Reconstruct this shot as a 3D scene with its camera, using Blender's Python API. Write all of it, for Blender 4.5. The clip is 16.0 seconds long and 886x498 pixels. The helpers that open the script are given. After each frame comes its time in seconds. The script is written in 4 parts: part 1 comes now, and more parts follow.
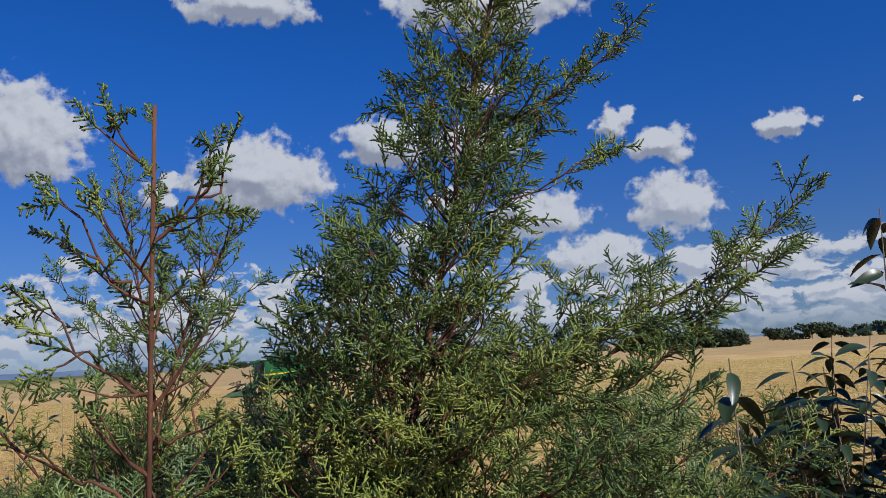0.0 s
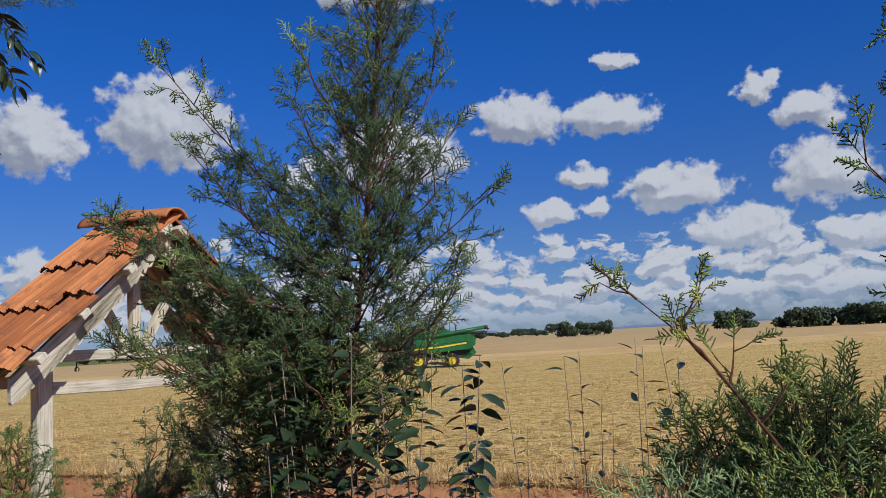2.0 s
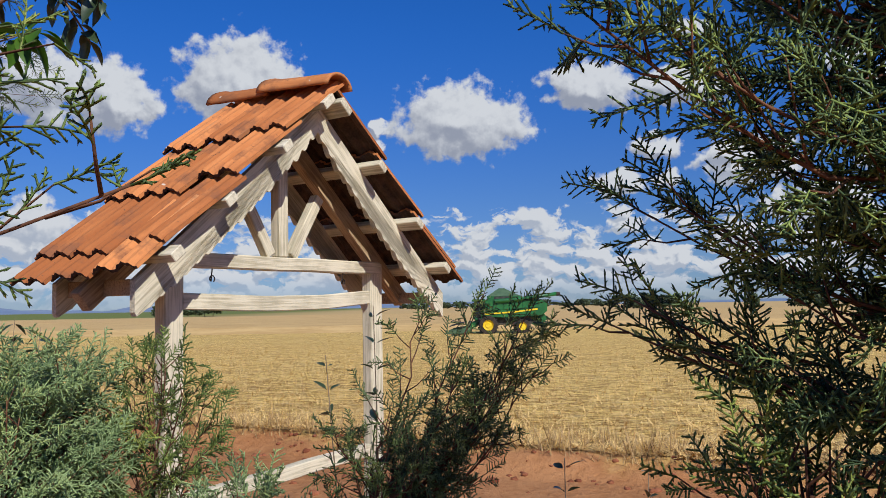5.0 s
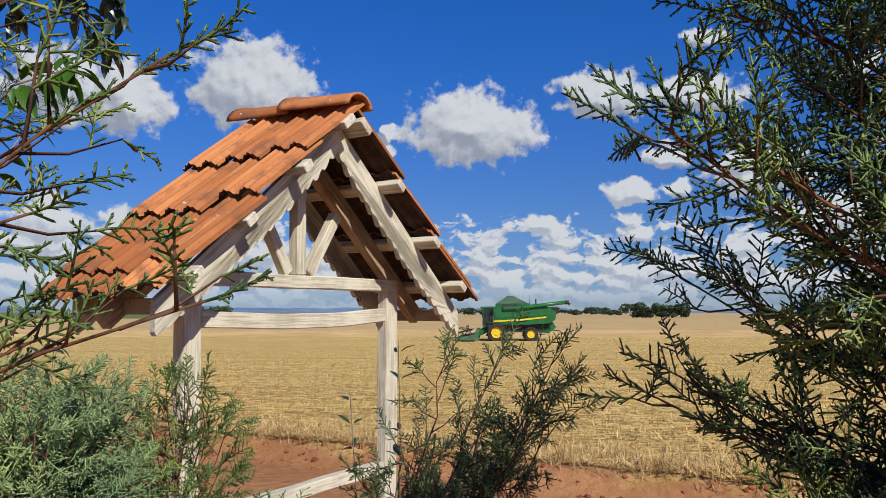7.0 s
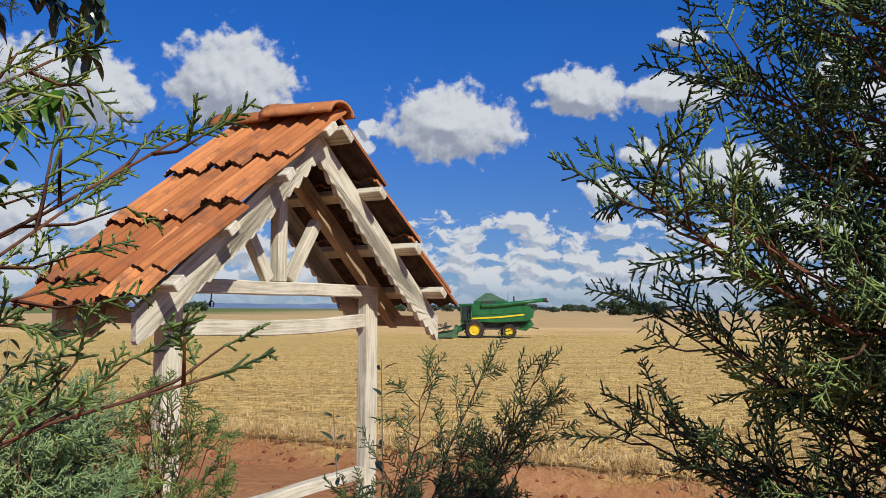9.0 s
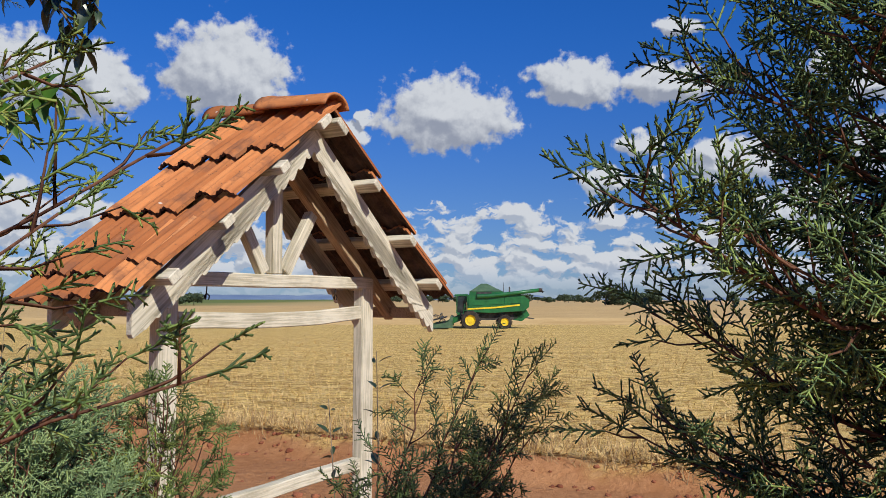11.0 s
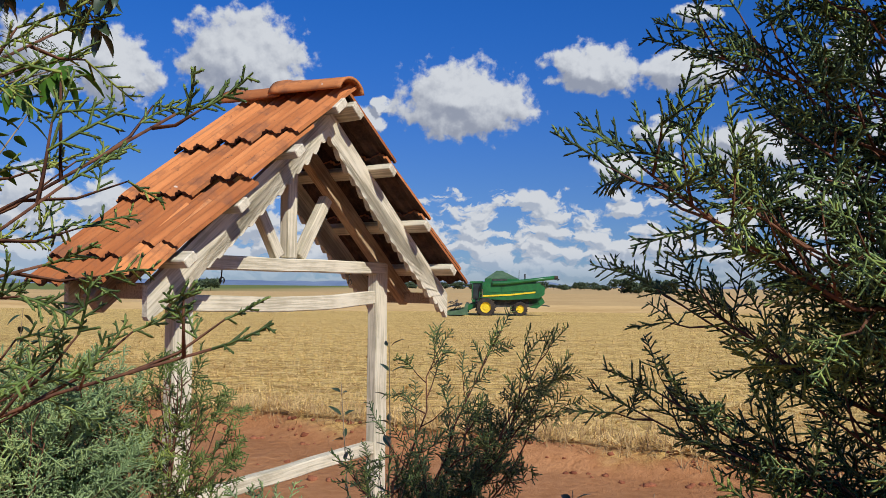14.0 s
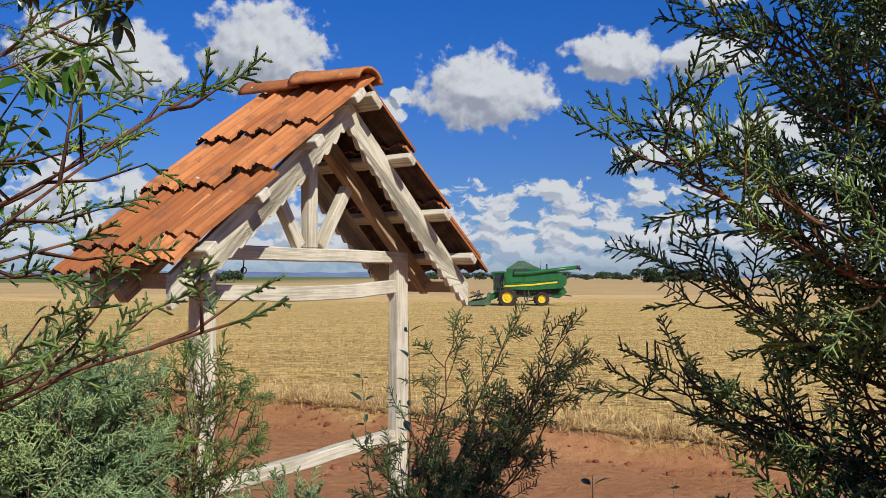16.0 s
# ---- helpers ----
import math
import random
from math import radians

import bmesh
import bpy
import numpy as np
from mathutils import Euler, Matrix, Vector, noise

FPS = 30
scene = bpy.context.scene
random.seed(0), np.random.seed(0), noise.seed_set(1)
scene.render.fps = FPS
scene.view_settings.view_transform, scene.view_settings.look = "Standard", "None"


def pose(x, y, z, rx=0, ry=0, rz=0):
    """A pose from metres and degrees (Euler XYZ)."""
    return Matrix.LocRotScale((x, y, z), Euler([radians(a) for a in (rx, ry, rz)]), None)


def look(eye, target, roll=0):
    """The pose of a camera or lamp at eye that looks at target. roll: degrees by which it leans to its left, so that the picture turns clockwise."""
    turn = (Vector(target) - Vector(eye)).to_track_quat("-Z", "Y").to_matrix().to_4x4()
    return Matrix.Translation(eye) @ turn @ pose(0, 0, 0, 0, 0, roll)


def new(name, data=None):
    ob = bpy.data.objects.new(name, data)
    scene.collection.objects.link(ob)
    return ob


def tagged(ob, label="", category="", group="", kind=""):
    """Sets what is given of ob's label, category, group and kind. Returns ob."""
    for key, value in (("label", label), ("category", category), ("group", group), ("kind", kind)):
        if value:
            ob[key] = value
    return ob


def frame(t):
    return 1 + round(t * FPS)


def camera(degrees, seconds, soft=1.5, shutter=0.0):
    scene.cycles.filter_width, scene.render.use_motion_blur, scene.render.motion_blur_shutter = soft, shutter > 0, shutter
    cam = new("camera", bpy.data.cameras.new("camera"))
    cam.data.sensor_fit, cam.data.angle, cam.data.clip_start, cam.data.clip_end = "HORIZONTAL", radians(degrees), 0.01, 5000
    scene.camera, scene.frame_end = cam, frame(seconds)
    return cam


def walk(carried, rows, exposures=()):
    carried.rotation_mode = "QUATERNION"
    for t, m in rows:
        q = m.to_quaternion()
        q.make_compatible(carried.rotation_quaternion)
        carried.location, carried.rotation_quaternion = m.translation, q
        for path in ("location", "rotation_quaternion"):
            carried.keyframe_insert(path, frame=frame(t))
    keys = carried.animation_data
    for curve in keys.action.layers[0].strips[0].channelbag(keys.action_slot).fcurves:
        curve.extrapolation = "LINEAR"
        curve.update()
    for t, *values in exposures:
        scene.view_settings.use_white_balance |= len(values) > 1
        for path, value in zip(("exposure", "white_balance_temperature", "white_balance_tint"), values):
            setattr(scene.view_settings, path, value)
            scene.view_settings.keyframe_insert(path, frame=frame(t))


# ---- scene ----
cam = camera(56.7, 16.0, 0.5)
PATH = [
    (0, (1.700, -2.253, 1.799), (2.233, -0.342, 2.052), -3.3),
    (0.5, (1.487, -2.061, 1.778), (2.004, -0.143, 2.012), -3.6),
    (1, (1.238, -1.808, 1.789), (1.591, 0.145, 2.036), -3.4),
    (1.5, (0.920, -1.602, 1.779), (1.190, 0.364, 2.028), -3.3),
    (2, (0.656, -1.346, 1.768), (0.870, 0.632, 1.983), -3.2),
    (2.5, (0.499, -1.065, 1.759), (0.624, 0.921, 1.954), -3.7),
    (3, (0.337, -0.834, 1.720), (0.382, 1.160, 1.877), -3.2),
    (3.5, (0.146, -0.647, 1.684), (0.209, 1.346, 1.843), -2.2),
    (4, (0.067, -0.453, 1.640), (0.149, 1.540, 1.795), -2.2),
    (4.5, (0.062, -0.234, 1.620), (0.138, 1.759, 1.770), -1.9),
    (5, (0.029, -0.133, 1.592), (0.083, 1.861, 1.731), -1.0),
    (7.5, (-0.009, -0.142, 1.670), (0.028, 1.851, 1.828), 0.2),
    (8, (-0.014, -0.154, 1.681), (0.039, 1.838, 1.842), 0.4),
    (8.5, (-0.016, -0.162, 1.695), (0.059, 1.830, 1.849), 0.5),
    (11, (-0.014, -0.173, 1.705), (0.081, 1.821, 1.827), 0.1),
    (11.5, (-0.014, -0.169, 1.704), (0.067, 1.826, 1.821), -0.0),
    (12, (-0.014, -0.168, 1.703), (0.061, 1.827, 1.814), -0.0),
    (12.5, (-0.018, -0.169, 1.704), (0.049, 1.826, 1.812), 0.1),
    (13, (-0.014, -0.168, 1.702), (0.047, 1.828, 1.808), 0.4),
    (13.5, (-0.009, -0.169, 1.696), (0.052, 1.828, 1.796), 0.7),
    (14, (-0.008, -0.168, 1.698), (0.049, 1.829, 1.788), 0.5),
    (14.5, (-0.007, -0.169, 1.695), (0.034, 1.829, 1.779), 0.3),
    (15, (-0.004, -0.169, 1.691), (0.018, 1.830, 1.768), 0.1),
    (15.5, (-0.000, -0.173, 1.690), (0.012, 1.825, 1.761), 0.1),
    (16, (-0.002, -0.176, 1.689), (0.003, 1.823, 1.756), 0.1),
]
walk(cam, [(t, look(eye, target, roll)) for t, eye, target, roll in PATH], [(0, -0.3, 5950, 10), (0.9, -0.12, 5950, 10), (2, -0.3, 5950, 10), (3.5, -0.15, 6250, 10), (5, -0.06, 6250, 8), (16, -0.06, 6250, 8)])

# ---- world, sun, exposure ----
SUN_AZ, SUN_EL = 152.0, 38.5
CLOUDS_LEFT = [(-12.2, 15.0, 4.3, 3.4), (-20.4, 13.7, 2.9, 2.4), (-25.0, 14.2, 3.0, 2.6), (3.0, 12.7, 4.9, 2.7), (-2.8, 12.4, 0.8, 0.5), (-3.8, 11.5, 1.3, 0.9),
               (7.7, 6.1, 1.4, 0.8), (-20.7, 5.4, 1.3, 1.4), (-25.0, 5.5, 2.2, 1.9), (2.4, 24.2, 4.7, 1.9), (-1.6, 6.5, 0.8, 0.5), (-8.7, 7.2, 0.6, 0.6)]
CLOUDS_RIGHT = [(12.0, 14.7, 3.2, 1.8), (18.3, 14.4, 3.2, 1.5), (19.0, 18.2, 1.7, 0.6), (16.4, 10.6, 1.8, 0.9), (13.6, 8.0, 1.9, 1.0), (17.1, 8.2, 1.1, 0.8),
                (22.6, 9.0, 3.6, 1.6), (20.9, 9.7, 1.9, 1.2), (26.1, 6.1, 3.4, 1.5), (31.8, 9.2, 3.2, 2.3), (31.1, 13.1, 2.1, 1.2), (28.1, 15.1, 1.2, 1.3), (32.8, 5.2, 1.9, 1.1)]
CLOUDS_HIGH = [(19.9, 23.9, 7.5, 2.2), (39.0, 13.3, 1.8, 0.8), (43.5, 14.2, 0.6, 0.2), (14.5, 5.5, 1.5, 0.5), (22.1, 3.3, 1.3, 0.7), (29.9, 3.0, 1.8, 0.9),
               (36.0, 5.0, 3.0, 1.2), (-60, 17, 8, 4), (80, 14, 8, 4), (130, 16, 9, 5), (190, 22, 10, 5), (240, 15, 9, 4), (62, 19, 6, 3)]


class Graph:
    """Short calls for building node trees."""

    def __init__(self, tree):
        self.tree = tree

    def add(self, kind, *inputs, out=0, **props):
        node = self.tree.nodes.new(kind)
        for key, value in props.items():
            setattr(node, key, value)
        for i, value in enumerate(inputs):
            self.put(node.inputs[i], value)
        return node.outputs[out]

    def put(self, socket, value):
        if value is None:
            return
        if isinstance(value, bpy.types.NodeSocket):
            self.tree.links.new(value, socket)
        else:
            socket.default_value = value

    def math(self, op, a, b=None, c=None, clamp=False):
        return self.add("ShaderNodeMath", a, b, c, operation=op, use_clamp=clamp)

    def vec(self, op, a, b=None):
        length = op in ("LENGTH", "DOT_PRODUCT", "DISTANCE")
        return self.add("ShaderNodeVectorMath", a, b, operation=op, out=1 if length else 0)

    def noise(self, vector, scale, detail=4.0, rough=0.55, color=False):
        node = self.tree.nodes.new("ShaderNodeTexNoise")
        for key, value in (("Vector", vector), ("Scale", scale), ("Detail", detail), ("Roughness", rough)):
            self.put(node.inputs[key], value)
        return node.outputs["Color" if color else "Fac"]

    def ramp(self, fac, lo, hi, a=0.0, b=1.0, smooth=True):
        node = self.tree.nodes.new("ShaderNodeMapRange")
        node.interpolation_type = "SMOOTHSTEP" if smooth else "LINEAR"
        for i, value in enumerate((fac, lo, hi, a, b)):
            self.put(node.inputs[i], value)
        return node.outputs[0]

    def mix(self, fac, a, b, blend="MIX"):
        node = self.tree.nodes.new("ShaderNodeMix")
        node.data_type, node.blend_type = "RGBA", blend
        self.put(node.inputs[0], fac)
        self.put(node.inputs[6], a if isinstance(a, bpy.types.NodeSocket) else (*a, 1))
        self.put(node.inputs[7], b if isinstance(b, bpy.types.NodeSocket) else (*b, 1))
        return node.outputs[2]


def cloud_field():
    """A node group: the clouds' density in a direction given as (azimuth, elevation) in degrees."""
    tree = bpy.data.node_groups.new("cloud_field", "ShaderNodeTree")
    tree.interface.new_socket("Angles", in_out="INPUT", socket_type="NodeSocketVector")
    tree.interface.new_socket("Density", in_out="OUTPUT", socket_type="NodeSocketFloat")
    tree.interface.new_socket("Bulk", in_out="OUTPUT", socket_type="NodeSocketFloat")
    g = Graph(tree)
    angles = g.tree.nodes.new("NodeGroupInput").outputs[0]
    billow = g.vec("MULTIPLY", g.vec("SUBTRACT", g.noise(angles, 0.45, 4, 0.55, color=True), (0.5, 0.5, 0.5)), (3.2, 2.2, 0))
    p = g.vec("ADD", angles, billow)
    near = None
    for az, el, w, h in CLOUDS_LEFT + CLOUDS_RIGHT + CLOUDS_HIGH:
        d = g.vec("MULTIPLY", g.vec("SUBTRACT", p, (az, el - 0.1 * h, 0)), (0.92 / w, 0.84 / h, 0))
        d = g.vec("LENGTH", g.vec("MAXIMUM", d, g.vec("MULTIPLY", d, (-1, -1.35, 1))))
        near = d if near is None else g.math("SMOOTH_MIN", near, d, 0.25)
    fine = g.noise(angles, 0.8, 6, 0.55)
    single = g.math("ADD", g.math("SUBTRACT", 1.0, near), g.math("MULTIPLY", g.math("SUBTRACT", fine, 0.5), 1.25))
    low = g.vec("MULTIPLY", p, (0.40, 0.80, 0))
    el = g.add("ShaderNodeSeparateXYZ", angles, out=1)
    bank = g.noise(low, 1.0, 7, 0.57)
    limit = g.math("ADD", g.ramp(el, 2.0, 7.5, 0.39, 0.51), g.ramp(el, 6.0, 9.0, 0.0, 0.6))
    bank = g.math("MULTIPLY", g.math("SUBTRACT", bank, limit), 3.2)
    bulk = g.math("MULTIPLY", g.math("SUBTRACT", g.noise(low, 1.0, 2, 0.5), limit), 3.2)
    out = g.tree.nodes.new("NodeGroupOutput")
    tree.links.new(g.math("MAXIMUM", single, bank), out.inputs[0])
    tree.links.new(g.math("MAXIMUM", g.math("SUBTRACT", 1.0, near), bulk), out.inputs[1])
    return tree


def make_world():
    world = bpy.data.worlds.new("sky")
    scene.world = world
    world.use_nodes = True
    tree = world.node_tree
    tree.nodes.clear()
    g = Graph(tree)
    sky = tree.nodes.new("ShaderNodeTexSky")
    sky.sky_type, sky.sun_disc = "NISHITA", False
    sky.sun_elevation, sky.sun_rotation = radians(SUN_EL), radians(SUN_AZ)
    sky.altitude, sky.air_density, sky.dust_density, sky.ozone_density = 800, 1.0, 0.25, 2.5
    way = tree.nodes.new("ShaderNodeTexCoord").outputs["Generated"]
    xyz = tree.nodes.new("ShaderNodeSeparateXYZ")
    tree.links.new(way, xyz.inputs[0])
    az = g.math("MULTIPLY", g.math("ARCTAN2", xyz.outputs[0], xyz.outputs[1]), 57.29578)
    el = g.math("MULTIPLY", g.math("ARCSINE", xyz.outputs[2]), 57.29578)
    angles = g.add("ShaderNodeCombineXYZ", az, el, 0.0)
    field = cloud_field()
    here = g.add("ShaderNodeGroup", node_tree=field)
    tree.links.new(angles, here.node.inputs[0])
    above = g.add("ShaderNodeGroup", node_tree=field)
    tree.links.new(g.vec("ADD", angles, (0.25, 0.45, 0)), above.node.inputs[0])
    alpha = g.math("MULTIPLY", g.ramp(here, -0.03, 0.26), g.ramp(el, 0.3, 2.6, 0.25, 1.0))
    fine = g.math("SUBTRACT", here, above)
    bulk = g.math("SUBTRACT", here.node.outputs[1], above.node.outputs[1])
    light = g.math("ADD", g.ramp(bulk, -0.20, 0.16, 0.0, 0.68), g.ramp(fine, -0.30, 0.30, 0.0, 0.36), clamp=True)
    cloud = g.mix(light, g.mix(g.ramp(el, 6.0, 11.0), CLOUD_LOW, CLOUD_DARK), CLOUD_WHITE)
    blue = g.mix(1.0, sky.outputs[0], g.mix(g.ramp(el, 1.0, 22.0, 0, 1), SKY_LOW, SKY_HIGH), "MULTIPLY")
    back = tree.nodes.new("ShaderNodeBackground")
    back.inputs[1].default_value = 0.078
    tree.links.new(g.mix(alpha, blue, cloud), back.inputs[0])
    tree.links.new(back.outputs[0], tree.nodes.new("ShaderNodeOutputWorld").inputs[0])


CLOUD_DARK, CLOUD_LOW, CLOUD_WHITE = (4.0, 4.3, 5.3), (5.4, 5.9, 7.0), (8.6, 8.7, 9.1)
SKY_LOW, SKY_HIGH = (0.40, 0.55, 0.92), (0.19, 0.66, 1.46)
make_world()
sun = new("sun", bpy.data.lights.new("sun", "SUN"))
sun.data.energy, sun.data.angle, sun.data.color = 5.0, radians(0.53), (1.0, 0.94, 0.85)
sun_way = Vector((math.sin(radians(SUN_AZ)) * math.cos(radians(SUN_EL)), math.cos(radians(SUN_AZ)) * math.cos(radians(SUN_EL)), math.sin(radians(SUN_EL))))
sun.matrix_world = look(sun_way * 50, (0, 0, 0))
scene.view_settings.exposure = 0.0


# ---- materials ----
def material(name, rough=0.8, metal=0.0, spec=0.3):
    m = bpy.data.materials.new(name)
    m.use_nodes = True
    g = Graph(m.node_tree)
    shader = m.node_tree.nodes["Principled BSDF"]
    shader.inputs["Roughness"].default_value = rough
    shader.inputs["Metallic"].default_value = metal
    shader.inputs["Specular IOR Level"].default_value = spec
    return m, g, shader


def place(g, kind="Object"):
    return g.tree.nodes.new("ShaderNodeTexCoord").outputs[kind]


def bump(g, shader, height, strength=0.4, distance=0.01):
    node = g.tree.nodes.new("ShaderNodeBump")
    node.inputs["Strength"].default_value, node.inputs["Distance"].default_value = strength, distance
    g.put(node.inputs["Height"], height)
    g.tree.links.new(node.outputs[0], shader.inputs["Normal"])


def mottled(name, dark, light, scale=20.0, fine=120.0, rough=0.8, relief=0.3, distance=0.004, stretch=(1, 1, 1), spec=0.3, metal=0.0):
    """A surface of two tones that vary at two sizes, with fine relief."""
    m, g, shader = material(name, rough, metal, spec)
    p = g.vec("MULTIPLY", place(g), stretch)
    a, b = g.noise(p, scale, 4), g.noise(p, fine, 3)
    fac = g.math("ADD", g.math("MULTIPLY", a, 0.65), g.math("MULTIPLY", b, 0.35))
    g.put(shader.inputs["Base Color"], g.mix(g.ramp(fac, 0.35, 0.65), dark, light))
    bump(g, shader, g.math("ADD", a, b), relief, distance)
    return m


def foliage_material(name, dark, light, tip, thin=0.25, rough=0.5, spec=0.35):
    m, g, shader = material(name, rough, 0.0, spec)
    p = place(g)
    rand = g.tree.nodes.new("ShaderNodeNewGeometry").outputs["Random Per Island"]
    tone = g.math("ADD", g.math("MULTIPLY", g.noise(p, 9.0, 3), 0.7), g.math("MULTIPLY", rand, 0.3))
    base = g.mix(g.ramp(tone, 0.32, 0.68), dark, light)
    g.put(shader.inputs["Base Color"], g.mix(g.ramp(g.math("ADD", g.noise(p, 3.5, 2), g.math("MULTIPLY", rand, 0.25)), 0.62, 0.85), base, tip))
    out = [n for n in g.tree.nodes if n.type == "OUTPUT_MATERIAL"][0]
    glow = g.tree.nodes.new("ShaderNodeBsdfTranslucent")
    g.put(glow.inputs[0], g.mix(0.5, base, tip))
    both = g.tree.nodes.new("ShaderNodeMixShader")
    both.inputs[0].default_value = thin
    g.tree.links.new(shader.outputs[0], both.inputs[1])
    g.tree.links.new(glow.outputs[0], both.inputs[2])
    g.tree.links.new(both.outputs[0], out.inputs[0])
    return m


def ground_material():
    """Red road earth beside the garden, a dry grass edge, pale straw stubble and a green field far out."""
    m, g, shader = material("ground", 0.95, 0, 0.1)
    p = place(g)
    across = g.vec("DOT_PRODUCT", p, (0.49, 0.872, 0))
    edge = g.math("ADD", across, g.math("MULTIPLY", g.math("SUBTRACT", g.noise(p, 1.3, 5), 0.5), 1.3))
    n1, n2, n3 = g.noise(p, 0.35, 5), g.noise(p, 9.0, 6, 0.65), g.noise(p, 60.0, 4, 0.6)
    earth = g.mix(g.ramp(g.math("ADD", g.math("MULTIPLY", n1, 0.5), g.math("MULTIPLY", n2, 0.5)), 0.35, 0.65), (0.37, 0.160, 0.062), (0.51, 0.25, 0.108))
    earth = g.mix(g.ramp(n3, 0.62, 0.75, 0, 0.35), earth, (0.20, 0.07, 0.035))
    rows = g.noise(g.vec("MULTIPLY", p, (0.12, 1.1, 1)), 1.0, 5, 0.6)
    flecks = g.noise(g.vec("MULTIPLY", p, (0.6, 1.0, 1)), 7.0, 9, 0.82)
    straw_fac = g.math("ADD", g.math("MULTIPLY", rows, 0.14), g.math("MULTIPLY", flecks, 0.86))
    straw = g.mix(g.ramp(straw_fac, 0.45, 0.56), STRAW_DARK, STRAW_LIGHT)
    straw = g.mix(g.ramp(g.noise(p, 2.5, 5, 0.65), 0.56, 0.72, 0, 0.55), straw, (0.30, 0.17, 0.07))
    straw = g.mix(g.ramp(g.noise(g.vec("MULTIPLY", p, (0.35, 1.0, 1)), 5.0, 4, 0.7), 0.52, 0.66, 0, 0.45), straw, (0.86, 0.66, 0.32))
    near = g.mix(g.ramp(edge, 7.75, 8.25), earth, straw)
    dist = g.vec("LENGTH", p)
    east = g.ramp(g.math("ADD", g.add("ShaderNodeSeparateXYZ", p), g.math("MULTIPLY", g.noise(p, 0.012, 4), 60.0)), -110.0, 10.0)
    far = g.mix(east, (0.15, 0.18, 0.05), (0.52, 0.36, 0.16))
    g.put(shader.inputs["Base Color"], g.mix(g.ramp(dist, 210, 330), near, far))
    bump(g, shader, g.math("ADD", n2, g.math("MULTIPLY", flecks, 0.8)), 0.8, 0.05)
    return m


def wood_material(name, dark, light, grain=(5, 130, 130)):
    m, g, shader = material(name, 0.85, 0, 0.2)
    p = place(g)
    fibre = g.noise(g.vec("MULTIPLY", p, grain), 1.0, 5, 0.65)
    stain = g.noise(p, 5.0, 4, 0.6)
    fac = g.math("ADD", g.math("MULTIPLY", fibre, 0.6), g.math("MULTIPLY", stain, 0.4))
    base = g.mix(g.ramp(fac, 0.40, 0.58), dark, light)
    base = g.mix(g.ramp(g.noise(g.vec("MULTIPLY", p, grain), 2.2, 4, 0.7), 0.66, 0.74, 0, 0.4), base, (0.16, 0.12, 0.08))
    g.put(shader.inputs["Base Color"], base)
    bump(g, shader, fibre, 0.5, 0.004)
    return m


def tile_material():
    m, g, shader = material("fired_clay", 0.85, 0, 0.2)
    p = place(g)
    rand = g.tree.nodes.new("ShaderNodeObjectInfo").outputs["Random"]
    p = g.vec("ADD", p, g.add("ShaderNodeCombineXYZ", g.math("MULTIPLY", rand, 7.0), rand, 0.0))
    streak = g.noise(g.vec("MULTIPLY", p, (26, 3, 8)), 1.0, 5, 0.65)
    blot = g.noise(p, 7.0, 5, 0.65)
    base = g.mix(g.ramp(g.math("ADD", g.math("MULTIPLY", streak, 0.6), g.math("MULTIPLY", rand, 0.35)), 0.3, 0.75), (0.33, 0.110, 0.036), (0.64, 0.25, 0.085))
    base = g.mix(g.ramp(blot, 0.48, 0.68, 0, 0.8), base, (0.20, 0.085, 0.045))
    base = g.mix(g.ramp(g.noise(g.vec("MULTIPLY", p, (14, 1.2, 4)), 1.0, 4, 0.6), 0.58, 0.72, 0, 0.6), base, (0.34, 0.20, 0.11))
    spot = g.noise(p, 55.0, 3, 0.6)
    base = g.mix(g.ramp(spot, 0.67, 0.72, 0, 0.8), base, (0.10, 0.06, 0.04))
    base = g.mix(g.ramp(g.noise(p, 19.0, 2, 0.5), 0.74, 0.77, 0, 0.8), base, (0.62, 0.55, 0.46))
    g.put(shader.inputs["Base Color"], base)
    bump(g, shader, g.math("ADD", streak, spot), 0.35, 0.003)
    return m


STRAW_DARK, STRAW_LIGHT = (0.34, 0.20, 0.055), (0.82, 0.585, 0.19)
GROUND = ground_material()
WHEAT = mottled("standing_wheat", (0.48, 0.31, 0.125), (0.62, 0.43, 0.19), 0.6, 6.0, 0.95, 0.5, 0.05, (0.25, 1, 1), 0.1)
STRAW = mottled("straw", (0.44, 0.25, 0.075), (0.86, 0.62, 0.26), 3.0, 40.0, 0.85, 0.2, 0.002, (1, 1, 1), 0.2)
DRYGRASS = mottled("dry_grass", (0.28, 0.17, 0.075), (0.55, 0.38, 0.18), 3.0, 40.0, 0.85, 0.2, 0.002, (1, 1, 1), 0.2)
CLOD = mottled("red_earth", (0.17, 0.055, 0.028), (0.34, 0.13, 0.065), 8.0, 60.0, 0.95, 0.5, 0.01, (1, 1, 1), 0.1)
WOOD = wood_material("whitewashed_wood", (0.42, 0.37, 0.26), (0.68, 0.61, 0.46))
WOOD_UP = wood_material("whitewashed_post_wood", (0.42, 0.37, 0.26), (0.68, 0.61, 0.46), (130, 130, 5))
RAWWOOD = wood_material("bare_wood", (0.26, 0.17, 0.10), (0.48, 0.34, 0.20))
TILE = tile_material()
# Near-black clay: under-roof shade put into the colour, also soot on the lips.
TILE_BACK = mottled("shaded_sooty_clay", (0.035, 0.022, 0.016), (0.11, 0.06, 0.04), 14.0, 90.0, 0.95, 0.3, 0.003)
